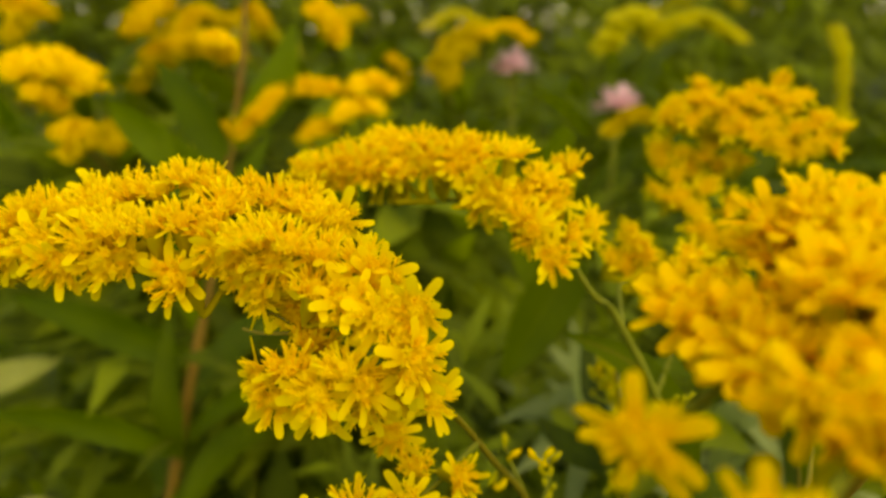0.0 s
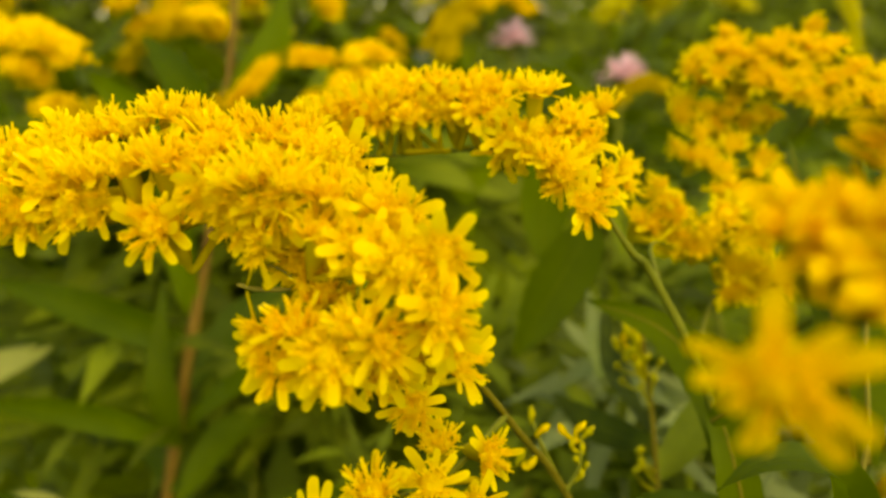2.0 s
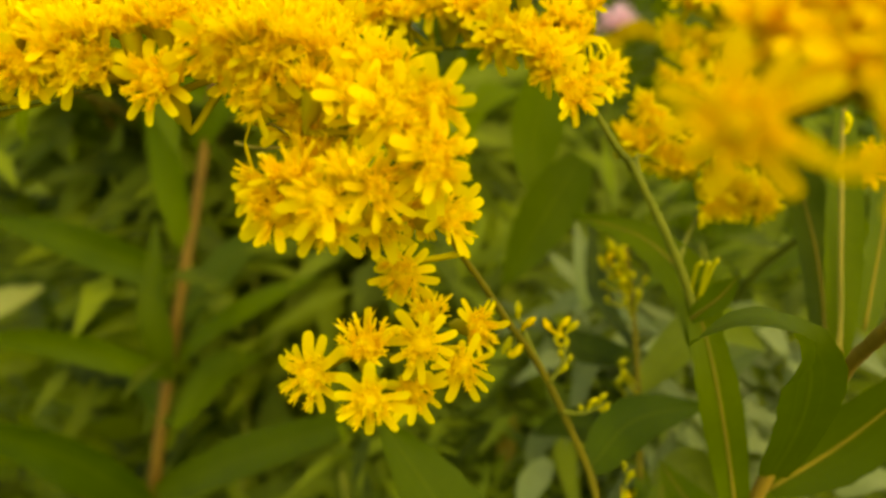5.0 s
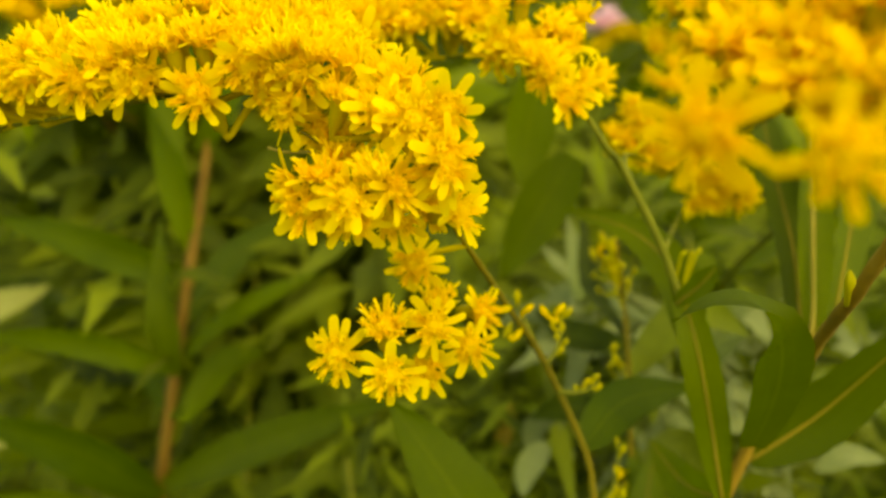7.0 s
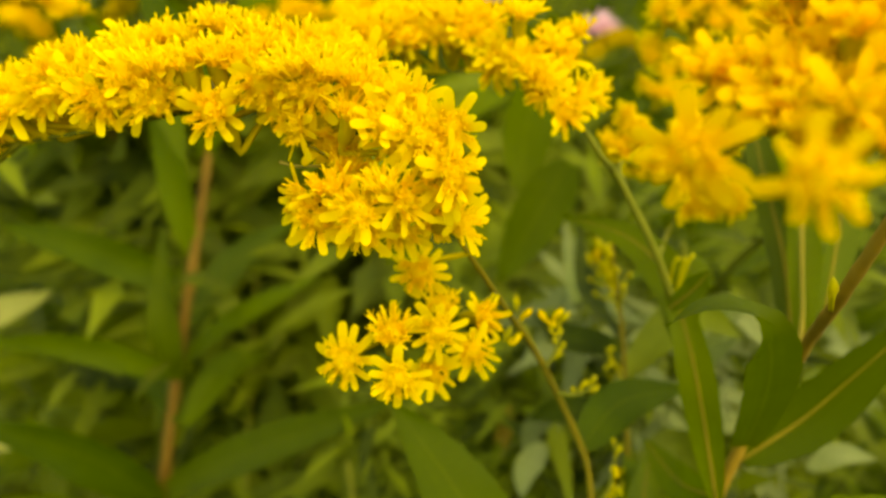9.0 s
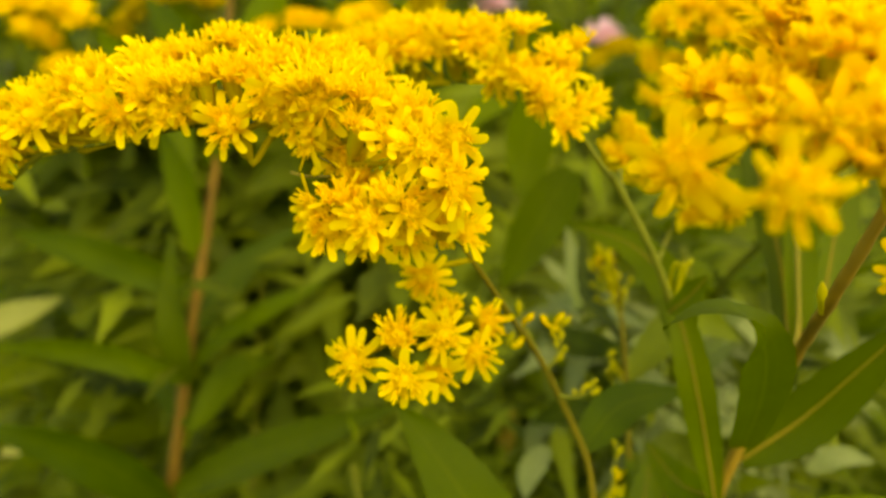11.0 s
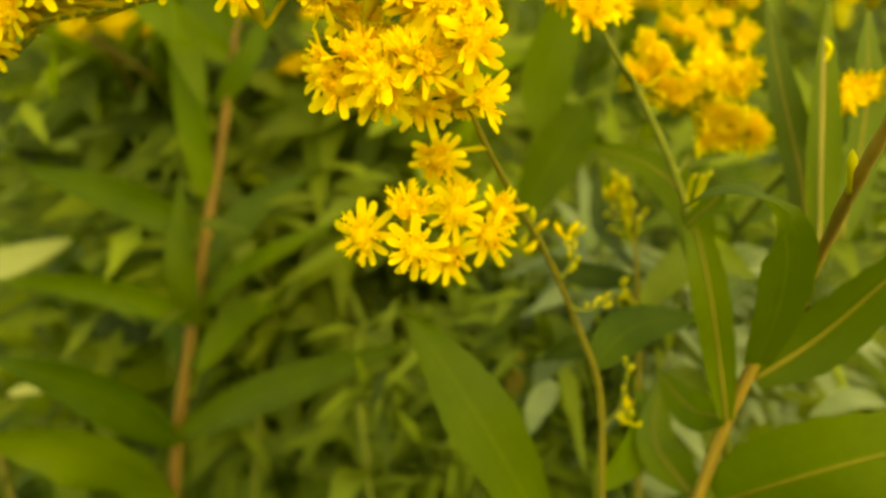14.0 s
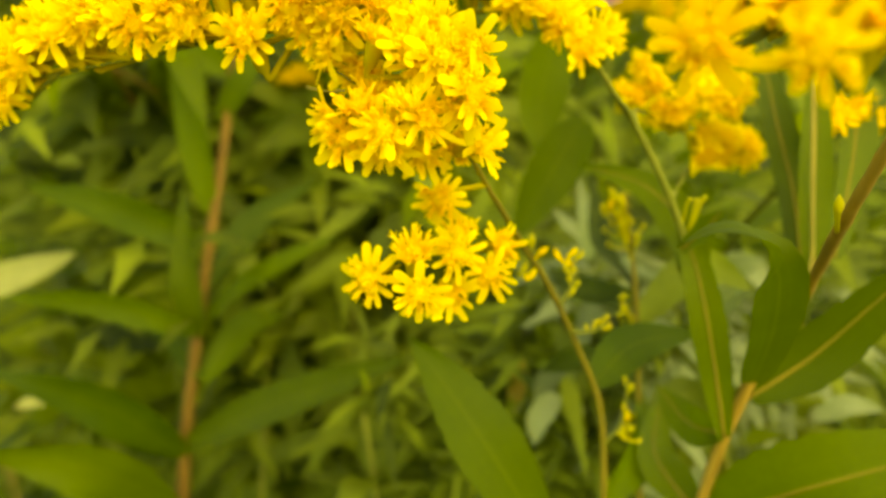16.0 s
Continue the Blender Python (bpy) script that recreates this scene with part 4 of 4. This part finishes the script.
r0 = random.Random(3)
leaf_clump("far_shrubs", [(r0.uniform(-6, 6), r0.uniform(3.6, 6.0), r0.uniform(0.2, 2.6), 0.7, 0.6, 0.6) for _ in range(130)],
           300, 0.15, 0.05, LEAF_BACK, 5, "dense dark green shrubs beyond the flower patch", "shrubs")
leaf_clump("far_trees", [(r0.uniform(-13, 13), r0.uniform(9, 12), r0.uniform(0.3, 5.0), 1.3, 1.0, 1.0) for _ in range(150)],
           230, 0.32, 0.14, LEAF, 11, "dark green trees at the edge of the meadow", "trees")
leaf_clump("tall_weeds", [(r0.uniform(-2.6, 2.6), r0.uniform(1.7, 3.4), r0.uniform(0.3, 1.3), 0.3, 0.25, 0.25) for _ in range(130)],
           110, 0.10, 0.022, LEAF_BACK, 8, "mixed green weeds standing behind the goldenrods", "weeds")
clumps = []
for _ in range(120):
    y = r0.uniform(0.30, 0.85)
    clumps.append((r0.uniform(-0.14, 0.14) + r0.uniform(-0.62, 0.62) * y, y, 0.94 + y * math.tan(radians(r0.uniform(-38, -9))), 0.035, 0.035, 0.03))
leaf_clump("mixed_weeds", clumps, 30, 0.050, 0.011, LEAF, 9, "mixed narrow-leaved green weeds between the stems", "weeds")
spots = [(y * r0.uniform(0.0, 0.5), y) for y in [r0.uniform(0.16, 0.33) for _ in range(80)]]
spots += [(y * r0.uniform(-0.5, 0.1), y) for y in [r0.uniform(0.27, 0.42) for _ in range(70)]]
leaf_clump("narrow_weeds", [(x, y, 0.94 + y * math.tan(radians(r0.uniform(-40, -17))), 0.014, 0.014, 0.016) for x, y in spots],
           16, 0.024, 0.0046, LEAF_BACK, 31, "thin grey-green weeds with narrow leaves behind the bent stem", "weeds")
clumps = []
for _ in range(240):
    y = r0.uniform(0.20, 0.48)
    clumps.append((r0.uniform(-0.06, 0.06) + r0.uniform(-0.62, 0.62) * y, y, 0.94 + y * math.tan(radians(r0.uniform(-42, -10))), 0.018, 0.02, 0.016))
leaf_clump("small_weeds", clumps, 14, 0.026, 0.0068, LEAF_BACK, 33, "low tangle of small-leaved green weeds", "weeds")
leaf_clump("silvery_weeds", [(y * r0.uniform(0.12, 0.52), y, 0.94 + y * math.tan(radians(r0.uniform(-43, -22))), 0.009, 0.010, 0.010) for y in [r0.uniform(0.14, 0.23) for _ in range(60)]],
           6, 0.020, 0.0042, LEAF_GREY, 37, "thin silvery-green weeds with narrow leaves", "weeds")
fine = random.Random(77)
spots = [(y * fine.uniform(-0.17, 0.30), y) for y in [fine.uniform(0.155, 0.21) for _ in range(170)]]
leaf_clump("fine_weeds", [(x, y, 0.945 + y * math.tan(radians(fine.uniform(-46, -29))), 0.010, 0.010, 0.008) for x, y in spots],
           8, 0.017, 0.0028, LEAF_BACK, 47, "fine-leaved light green weeds low between the stems", "weeds")
spots = [(y * r0.uniform(-0.68, -0.02), y) for y in [r0.uniform(0.25, 0.40) for _ in range(60)]]
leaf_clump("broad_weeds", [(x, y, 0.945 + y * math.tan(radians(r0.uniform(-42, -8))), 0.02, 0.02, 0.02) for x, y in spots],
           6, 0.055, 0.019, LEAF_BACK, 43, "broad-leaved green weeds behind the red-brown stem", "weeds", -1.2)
top = random.Random(91)
spots = [(y * top.uniform(-0.62, -0.06), y) for y in [top.uniform(0.26, 0.37) for _ in range(115)]]
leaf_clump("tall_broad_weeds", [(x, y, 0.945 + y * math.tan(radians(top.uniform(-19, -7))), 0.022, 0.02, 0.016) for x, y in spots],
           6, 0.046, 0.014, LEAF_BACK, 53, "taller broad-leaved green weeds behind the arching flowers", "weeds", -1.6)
leaf_clump("undergrowth", [(r0.uniform(-1.6, 1.6), r0.uniform(0.5, 3.4), r0.uniform(0.1, 0.62), 0.22, 0.2, 0.2) for _ in range(170)],
           90, 0.08, 0.018, LEAF, 6, "tangled green weeds low between the stems", "weeds")

# Added round the view as filler; these low weeds also cut some side light.
around = []
for _ in range(420):
    d, a = 0.55 + 3.2 * r0.random() ** 0.8, r0.uniform(0, 2 * math.pi)
    if math.sin(a) < 0.45 or d * abs(math.cos(a)) > 1.9:
        around.append((d * math.cos(a), 0.3 + d * math.sin(a), r0.uniform(0.05, 0.40), 0.2, 0.2, 0.14))
leaf_clump("meadow_weeds", around, 60, 0.09, 0.020, LEAF, 41, "added knee-high green weeds beside and behind the view", "weeds")

# grass over the meadow floor, denser close by
rg = random.Random(21)
verts, faces = [], []
for _ in range(16000):
    d = 0.25 + 6.0 * rg.random() ** 1.4
    a = rg.uniform(0, 2 * math.pi)
    q = Vector((d * math.cos(a), 0.6 + d * math.sin(a), 0))
    w = rg.uniform(0.002, 0.005)
    h = rg.uniform(0.12, 0.38)
    t = rg.uniform(0, 6.28)
    side = Vector((math.cos(t), math.sin(t), 0)) * w
    lean = Vector((rg.gauss(0, 0.3), rg.gauss(0, 0.3), 1)) * h
    o = len(verts)
    verts += [q - side, q + side, q + lean * 0.6 + side * 0.7, q + lean * 0.6 - side * 0.7, q + lean + Vector((lean.x, lean.y, -0.1 * h)) * 0.6]
    faces += [(o, o + 1, o + 2, o + 3), (o + 3, o + 2, o + 4)]
tagged(new("meadow_grass", mesh_of("meadow_grass", verts, faces, LEAF)), "green meadow grass covering the ground", "grass", "", "stuff")

# ---- plants behind: leafy stems ----


def leafy_stem(seed, height, mat, stem_mat, n_leaves, length, width):
    """An upright leafy stem, its foot at the origin; the leaves stand in a spiral."""
    r = random.Random(seed)
    ob = thing("leafy_goldenrod", (0, 0, 0), "upright green goldenrod stem with narrow pointed leaves", "plant", "leafy stems behind the flowers")
    top = Vector((r.uniform(-0.05, 0.05), r.uniform(-0.05, 0.05), height))
    line = spline([Vector((0, 0, 0)), Vector((top.x * 0.2, top.y * 0.2, height * 0.5)), top], 14)
    v, f = tube(line, [0.0019 - 0.0011 * k / 14 for k in range(15)], 7)
    part("stem", mesh_of("stem", v, f, stem_mat), ob)
    for k in range(n_leaves):
        s = 0.55 + 0.45 * (k + r.random()) / n_leaves
        q = spline([Vector((0, 0, 0)), Vector((top.x * 0.2, top.y * 0.2, height * 0.5)), top], 40)[int(40 * s)]
        a = k * 2.4 + r.uniform(-0.4, 0.4)
        ln = length * r.uniform(0.7, 1.2) * (1.15 - 0.5 * max(0, s - 0.7) / 0.3)
        out = Vector((math.cos(a), math.sin(a), 0))
        rise = r.uniform(0.1, 0.8)
        mid = q + out * ln * 0.5 + Vector((0, 0, ln * 0.5 * rise))
        tip = q + out * ln * 0.95 + Vector((0, 0, ln * (0.75 * rise - 0.35)))
        v, f, uv = leaf_mesh(spline([q, mid, tip], 9), width * r.uniform(0.8, 1.2), Vector((0, 0, 1)) - out * 0.3, 0.2, 0.06, k, False)
        part("leaf", mesh_of("leaf", v, f, mat, uv), ob)
    return ob


protos = [leafy_stem(40 + i, h, m, s, n, ln, w) for i, (h, m, s, n, ln, w) in enumerate([
    (0.95, LEAF, STEM, 40, 0.075, 0.013), (0.90, LEAF_BACK, STEM, 46, 0.055, 0.010), (1.0, LEAF, STEM, 38, 0.085, 0.015),
    (0.92, LEAF_BACK, STEM, 50, 0.048, 0.0085), (0.97, LEAF, STEM, 40, 0.080, 0.014)])]
spots = []
r1 = random.Random(12)
for row in range(8):
    y = 0.25 + 0.07 * row + 0.012 * row * row
    wide = 0.16 + 0.66 * y
    n = 7
    for k in range(n):
        x = -wide + 2 * wide * (k + r1.uniform(0.1, 0.9)) / n
        yy = y + r1.uniform(-0.03, 0.03)
        top = 0.94 + yy * math.tan(radians(r1.uniform(-36, -14) if row < 4 else r1.uniform(-34, -2)))
        spots.append((x, yy, top))
for k, (x, y, top) in enumerate(spots):
    src = protos[k % len(protos)]
    h = (0.95, 0.90, 1.0, 0.92, 0.97)[k % len(protos)]
    m = pose(x, y, top - h, 0, 0, r1.uniform(0, 360)) @ pose(0, 0, 0, r1.uniform(-5, 5), r1.uniform(-5, 5), 0)
    if k < len(protos):
        src.matrix_basis = m
    else:
        copy_thing(src, m)

# ---- plants behind: flower sprays ----


def spray_mesh(a, b, radius, n, mat, seed):
    """A plume of many small flower heads on one side of an arching twig."""
    r = random.Random(seed)
    verts, faces = [], []
    arch = Vector((0, 0, 0.2 * (b - a).length))
    line = spline([a, 0.5 * (a + b) + arch, b], 20)
    v, f = tube(line, [0.0006] * 21, 5)
    verts += v
    faces += f
    for k in range(n * 2):
        q = line[min(20, int(21 * k / (n * 2)))]
        d = Vector((r.gauss(0, 1), r.gauss(0, 1) - 0.4, abs(r.gauss(0, 1)) + 0.1)).normalized()
        c = q + d * radius * r.uniform(0.3, 1.0)
        d = (d + Vector((0, -0.2, 0.5))).normalized()
        p = d.cross(Vector((0.3, 0.8, 0.2))).normalized()
        w = d.cross(p)
        size = 0.0030 * r.uniform(0.8, 1.2)
        o = len(verts)
        verts.append(c - d * size * 0.9)
        for j in range(6):
            t = 2 * math.pi * j / 6
            verts.append(c + (p * math.cos(t) + w * math.sin(t)) * size * 0.4)
        verts.append(c + d * size * 0.6)
        for j in range(6):
            j2 = (j + 1) % 6
            faces += [(o, o + 1 + j2, o + 1 + j), (o + 7, o + 1 + j, o + 1 + j2)]
        for j in range(9):
            t = 2 * math.pi * (j + r.uniform(-0.2, 0.2)) / 9
            out = p * math.cos(t) + w * math.sin(t)
            sd = (w * math.cos(t) - p * math.sin(t)) * size * 0.16
            o2 = len(verts)
            lift = r.uniform(-0.1, 0.5)
            verts += [c + out * size * 0.3, c + out * size * 0.75 + sd + d * size * 0.3 * lift, c + out * size * 1.15 + d * size * lift, c + out * size * 0.75 - sd + d * size * 0.3 * lift]
            faces.append((o2, o2 + 1, o2 + 2, o2 + 3))
    return mesh_of("flower_spray", verts, faces, mat, None, False)


SPRAY_LABELS = ["goldenrod plume of bright yellow flowers on a green stem", "goldenrod plume of deep golden flowers on a green stem",
                "goldenrod plume of dull fading yellow flowers", "goldenrod plume still in greenish yellow bud"]
for k, row in enumerate(SPRAYS_A + SPRAYS_B + SPRAYS_C):
    a, b = cm(row[0:3]), cm(row[3:6])
    tone = row[8]
    base = a + Vector((rng.uniform(-0.02, 0.02), 0.12 + rng.uniform(0, 0.05), 0))
    plant = thing("background_goldenrod", (base.x, base.y, 0), SPRAY_LABELS[tone], "flower", "goldenrods behind")
    part("flower_spray", spray_mesh(a - plant.location, b - plant.location, row[6] * 0.011, int(row[7] * 1.4), SPRAY[tone], k), plant, None, "dense plume of tiny flowers")
    line = spline([Vector((0, 0, 0)), Vector((0, 0, a.z * 0.6)), Vector((0, -0.05, a.z - 0.07)), a - plant.location], 24)
    v, f = tube(line, [0.0020 - 0.0015 * i / 24 for i in range(25)], 7)
    part("stem", mesh_of("stem", v, f, STEM if k % 3 else STEM_BROWN), plant)
    r = random.Random(300 + k)
    for j in range(9):
        q = line[int(24 * (0.42 + 0.46 * j / 9))]
        ang = j * 2.4 + k
        ln = r.uniform(0.06, 0.095) * (0.35 if a.y < 0.15 else 1.0)
        out = Vector((math.cos(ang), math.sin(ang), 0))
        pts = [q, q + out * ln * 0.5 + Vector((0, 0, ln * 0.3)), q + out * ln * 0.95 + Vector((0, 0, ln * r.uniform(0, 0.35)))]
        v, f, uv = leaf_mesh(spline(pts, 8), 0.013, Vector((0, 0, 1)) - out * 0.3, 0.2, 0.05, j, False)
        part("leaf", mesh_of("leaf", v, f, LEAF_FRONT, uv), plant)

# ---- pink flowers far behind ----
for k, p in enumerate(PINKS):
    at = cm(p)
    pf = thing("pink_flower", (at.x, at.y, 0), "pale pink blossom on a thin stem among the weeds", "flower", "pink flowers")
    v, f = tube(spline([Vector((0, 0.05, 0)), Vector((0, 0.04, at.z * 0.7)), Vector((0, 0, at.z))], 12), [0.0012] * 13, 6)
    part("stem", mesh_of("stem", v, f, STEM), pf)
    r = random.Random(k)
    verts, faces = [], []
    for j in range(46):
        d = Vector((r.gauss(0, 1), r.gauss(0, 1) - 0.3, abs(r.gauss(0, 0.8)))).normalized()
        sd = d.cross(Vector((0.2, 0.3, 0.9))).normalized() * 0.0016
        o = len(verts)
        c = Vector((0, 0, at.z))
        d = Vector((d.x * 1.2, d.y, d.z * 1.3 - 0.2))
        verts += [c, c + d * 0.006 + sd, c + d * 0.0105, c + d * 0.006 - sd]
        faces.append((o, o + 1, o + 2, o + 3))
    part("blossom", mesh_of("blossom", verts, faces, PINK, None, False), pf, None, "ruffled pale pink petals")

# ---- the red-brown leafy stem ----
left = thing("leafy_goldenrod", cm(AXES["stem_left"][0]) * 1.0, "red-brown goldenrod stem with long green leaves", "plant")
left.location.z = 0
stem_part("stem", [(AXES["stem_left"][0][0], AXES["stem_left"][0][1], 0.0)] + AXES["stem_left"], 0.22, 0.09, left, STEM_BROWN, 60)
for i, (w, face, tip_face, pts) in enumerate(LEAVES_LEFT):
    leaf_part(left, w, face, tip_face, pts, LEAF_FRONT if i in (2, 4, 8) else LEAF, 60 + i)
pale = thing("yellowing_weed", (cm(LEAVES_PALE[0][3][0]).x, cm(LEAVES_PALE[0][3][0]).y, 0), "low weed with a yellowing pointed leaf", "plant")
p0 = LEAVES_PALE[0][3][0]
stem_part("stem", [(p0[0], p0[1], 0), (p0[0] + 0.5, p0[1] + 0.5, p0[2] * 0.6), p0, (p0[0] - 0.5, p0[1], p0[2] + 3)], 0.2, 0.08, pale, STEM_PALE, 20)
for i, (w, face, tip_face, pts) in enumerate(LEAVES_PALE):
    leaf_part(pale, w, face, tip_face, pts, LEAF_PALE, 90 + i)

# ---- grey-green weeds and a goldenrod still in bud, behind ----
for stem_name, rows in (("grey_stem1", LEAVES_GREYA), ("grey_stem2", LEAVES_GREYB), ("grey_stem3", LEAVES_GREYC)):
    a0 = AXES[stem_name][0]
    weed = thing("grey_weed", (a0[0] / 100, a0[1] / 100, 0), "grey-green weed with soft pointed leaves", "plant", "grey-green weeds")
    stem_part("stem", [(a0[0], a0[1], 0.0), (a0[0], a0[1], a0[2] * 0.5)] + AXES[stem_name], 0.16, 0.06, weed, STEM, 50)
    for i, (w, face, tip_face, pts) in enumerate(rows):
        leaf_part(weed, w, face, tip_face, pts, LEAF_GREY if stem_name == "grey_stem3" else LEAF_BACK, 200 + i)
silver = thing("silvery_weed", (0.05, 0.155, 0), "pale silvery-green weed with narrow drooping leaves", "plant")
stem_part("stem", [(5.0, 15.5, 0.0), (5.2, 15.6, 45.0), (4.6, 15.2, 84.0), (4.2, 14.6, 88.5)], 0.14, 0.06, silver, STEM, 40)
for i, (w, face, tip_face, pts) in enumerate(LEAVES_SILVER):
    leaf_part(silver, w, face, tip_face, pts, LEAF_GREY, 240 + i)
a0 = AXES["budding_stem"][0]
budding = thing("budding_goldenrod", (a0[0] / 100, a0[1] / 100, 0), "slender goldenrod with small yellow-green buds", "flower")
stem_part("stem", [(a0[0], a0[1] + 1, 0.0), (a0[0], a0[1] + 0.5, a0[2] * 0.5)] + AXES["budding_stem"], 0.09, 0.03, budding, STEM_OLIVE, 60)
for e in BUDS_BACK:
    bud_part(budding, e, axis_lines("budding_stem"), 1.5)
for i, (w, face, tip_face, pts) in enumerate(LEAVES_BUDDING):
    leaf_part(budding, w, face, tip_face, pts, LEAF_BACK, 220 + i)
for w, face, tip_face, pts in LEAVES_DRY:
    leaf_part(budding, w, face, tip_face, pts, LEAF_DRY, 229, label="ochre dried leaf")

# ---- the goldenrod in the middle, with its arching arm ----
a0 = AXES["stem_main"][0]
main = thing("goldenrod", (a0[0] / 100, a0[1] / 100, 0), "goldenrod with an arching arm of bright yellow flowers", "flower", "goldenrods in front")
stem_part("stem", [(a0[0], a0[1] + 1, 0.0), (a0[0], a0[1] + 0.5, a0[2] * 0.5)] + AXES["stem_main"], 0.064, 0.022, main, STEM_OLIVE, 90)
for n in ("arm_axis", "end_axis", "lower_axis", "bunch_axis"):
    stem_part("branch", AXES[n], 0.034, 0.018, main, STEM, 24)
for n in ("bud_twig1", "bud_twig2", "bud_twig3", "bud_twig4", "bud_twig5"):
    stem_part("twig", AXES[n], 0.03, 0.02, main, STEM, 10)
for pts in ([(-1.59, 6.3, 93.53), (-1.45, 6.3, 93.52), (-1.30, 6.32, 93.42), (-1.0, 6.5, 93.3)],
            [(-1.75, 6.3, 93.39), (-1.6, 6.3, 93.35), (-1.41, 6.3, 93.35), (-1.05, 6.5, 93.28)]):
    stem_part("flower_stalk", pts, 0.014, 0.018, main, STEM_PALE, 14)
lines = axis_lines("arm_axis", "end_axis", "lower_axis", "bunch_axis", "stem_main")
for e in crowd(ARM_TOP, 10, 0.3, 1) + crowd(ARM_FRONT, 6, 0.3, 2, low=-0.4) + ARM_END + BUNCH + LOWER:
    flower_head(main, e, lines, 1.0)
bud_lines = axis_lines("bud_twig1", "bud_twig2", "bud_twig3", "bud_twig4", "bud_twig5")
for e in BUDS[:21]:
    bud_part(main, e, bud_lines)
for i, (w, face, tip_face, pts) in enumerate(LEAVES_MAIN):
    leaf_part(main, w, face, tip_face, pts, LEAF_FRONT if i == 0 else LEAF, 120 + i)

# ---- the goldenrod beside it ----
a0 = AXES["stem_side"][0]
side_plant = thing("goldenrod", (a0[0] / 100, a0[1] / 100, 0), "goldenrod with a thin bowed stem and rows of yellow flowers", "flower", "goldenrods in front")
stem_part("stem", [(a0[0], a0[1] + 1, 0.0), (a0[0], a0[1] + 0.5, a0[2] * 0.5)] + AXES["stem_side"], 0.09, 0.032, side_plant, STEM, 90)
for n in ("back_axis", "side_axis", "high_axis"):
    stem_part("branch", AXES[n], 0.034, 0.018, side_plant, STEM, 24)
lines = axis_lines("back_axis", "side_axis", "high_axis", "stem_side")
for e in crowd(BACK_TOP, 4, 0.3, 4) + crowd(BACK_LOW, 4, 0.3, 5) + crowd(SIDE_ROW, 3, 0.3, 6):
    flower_head(side_plant, e, lines, 1.0)
for e in crowd(HIGH, 26, 0.45, 7, low=-0.4) + crowd(HIGH_LOW, 18, 0.4, 8, low=-0.4):
    flower_head(side_plant, e, lines, 0.88)
for e in BUDS[21:24]:
    bud_part(side_plant, e, lines)
for i, (w, face, tip_face, pts) in enumerate(LEAVES_SIDE):
    leaf_part(side_plant, w, face, tip_face, pts, LEAF_FRONT, 140 + i, rib=0.026 if i < 3 else 0.0)

# ---- the leafy plant with the curled leaf ----
a0 = AXES["stem_right"][0]
right = thing("leafy_goldenrod", (a0[0] / 100, a0[1] / 100, 0), "brown-stemmed goldenrod with broad green leaves, one curled over", "plant")
stem_part("stem", [(a0[0], a0[1] + 1, 0.0), (a0[0], a0[1] + 0.5, a0[2] * 0.5)] + AXES["stem_right"], 0.11, 0.04, right, STEM_TAN, 80)
stem_part("side_stem", AXES["stem_pale"], 0.03, 0.022, right, STEM_PALE, 20)
for e in BUDS[24:]:
    bud_part(right, e, axis_lines("stem_pale", "stem_right"))
for i, (w, face, tip_face, pts) in enumerate(LEAVES_RIGHT):
    leaf_part(right, w, face, tip_face, pts, LEAF_FRONT, 160 + i, 22, rib=0.0 if i == 0 else 0.030, early=0.66 if i == 0 else 0.85)

# ---- the nearest goldenrod ----
a0 = AXES["near_stem"][0]
near = thing("goldenrod", (a0[0] / 100, a0[1] / 100, 0), "goldenrod spray with large open golden flowers close by", "flower", "goldenrods in front")
stem_part("stem", [(a0[0], a0[1] + 1, 0.0), (a0[0], a0[1] + 0.5, a0[2] * 0.5)] + AXES["near_stem"], 0.16, 0.05, near, STEM, 80)
for n in ("near_twig1", "near_twig2", "near_twig3"):
    stem_part("branch", AXES[n], 0.045, 0.025, near, STEM, 16)
lines = axis_lines("near_stem", "near_twig1", "near_twig2", "near_twig3")
for e in NEAR[:3] + crowd(NEAR[3:-2], 20, 0.30, 9, "uucu", -0.7) + NEAR[-2:]:
    flower_head(near, e, lines, 0.92 if e is NEAR[0] else 0.8 if e[3] == "n" else 0.95, True)
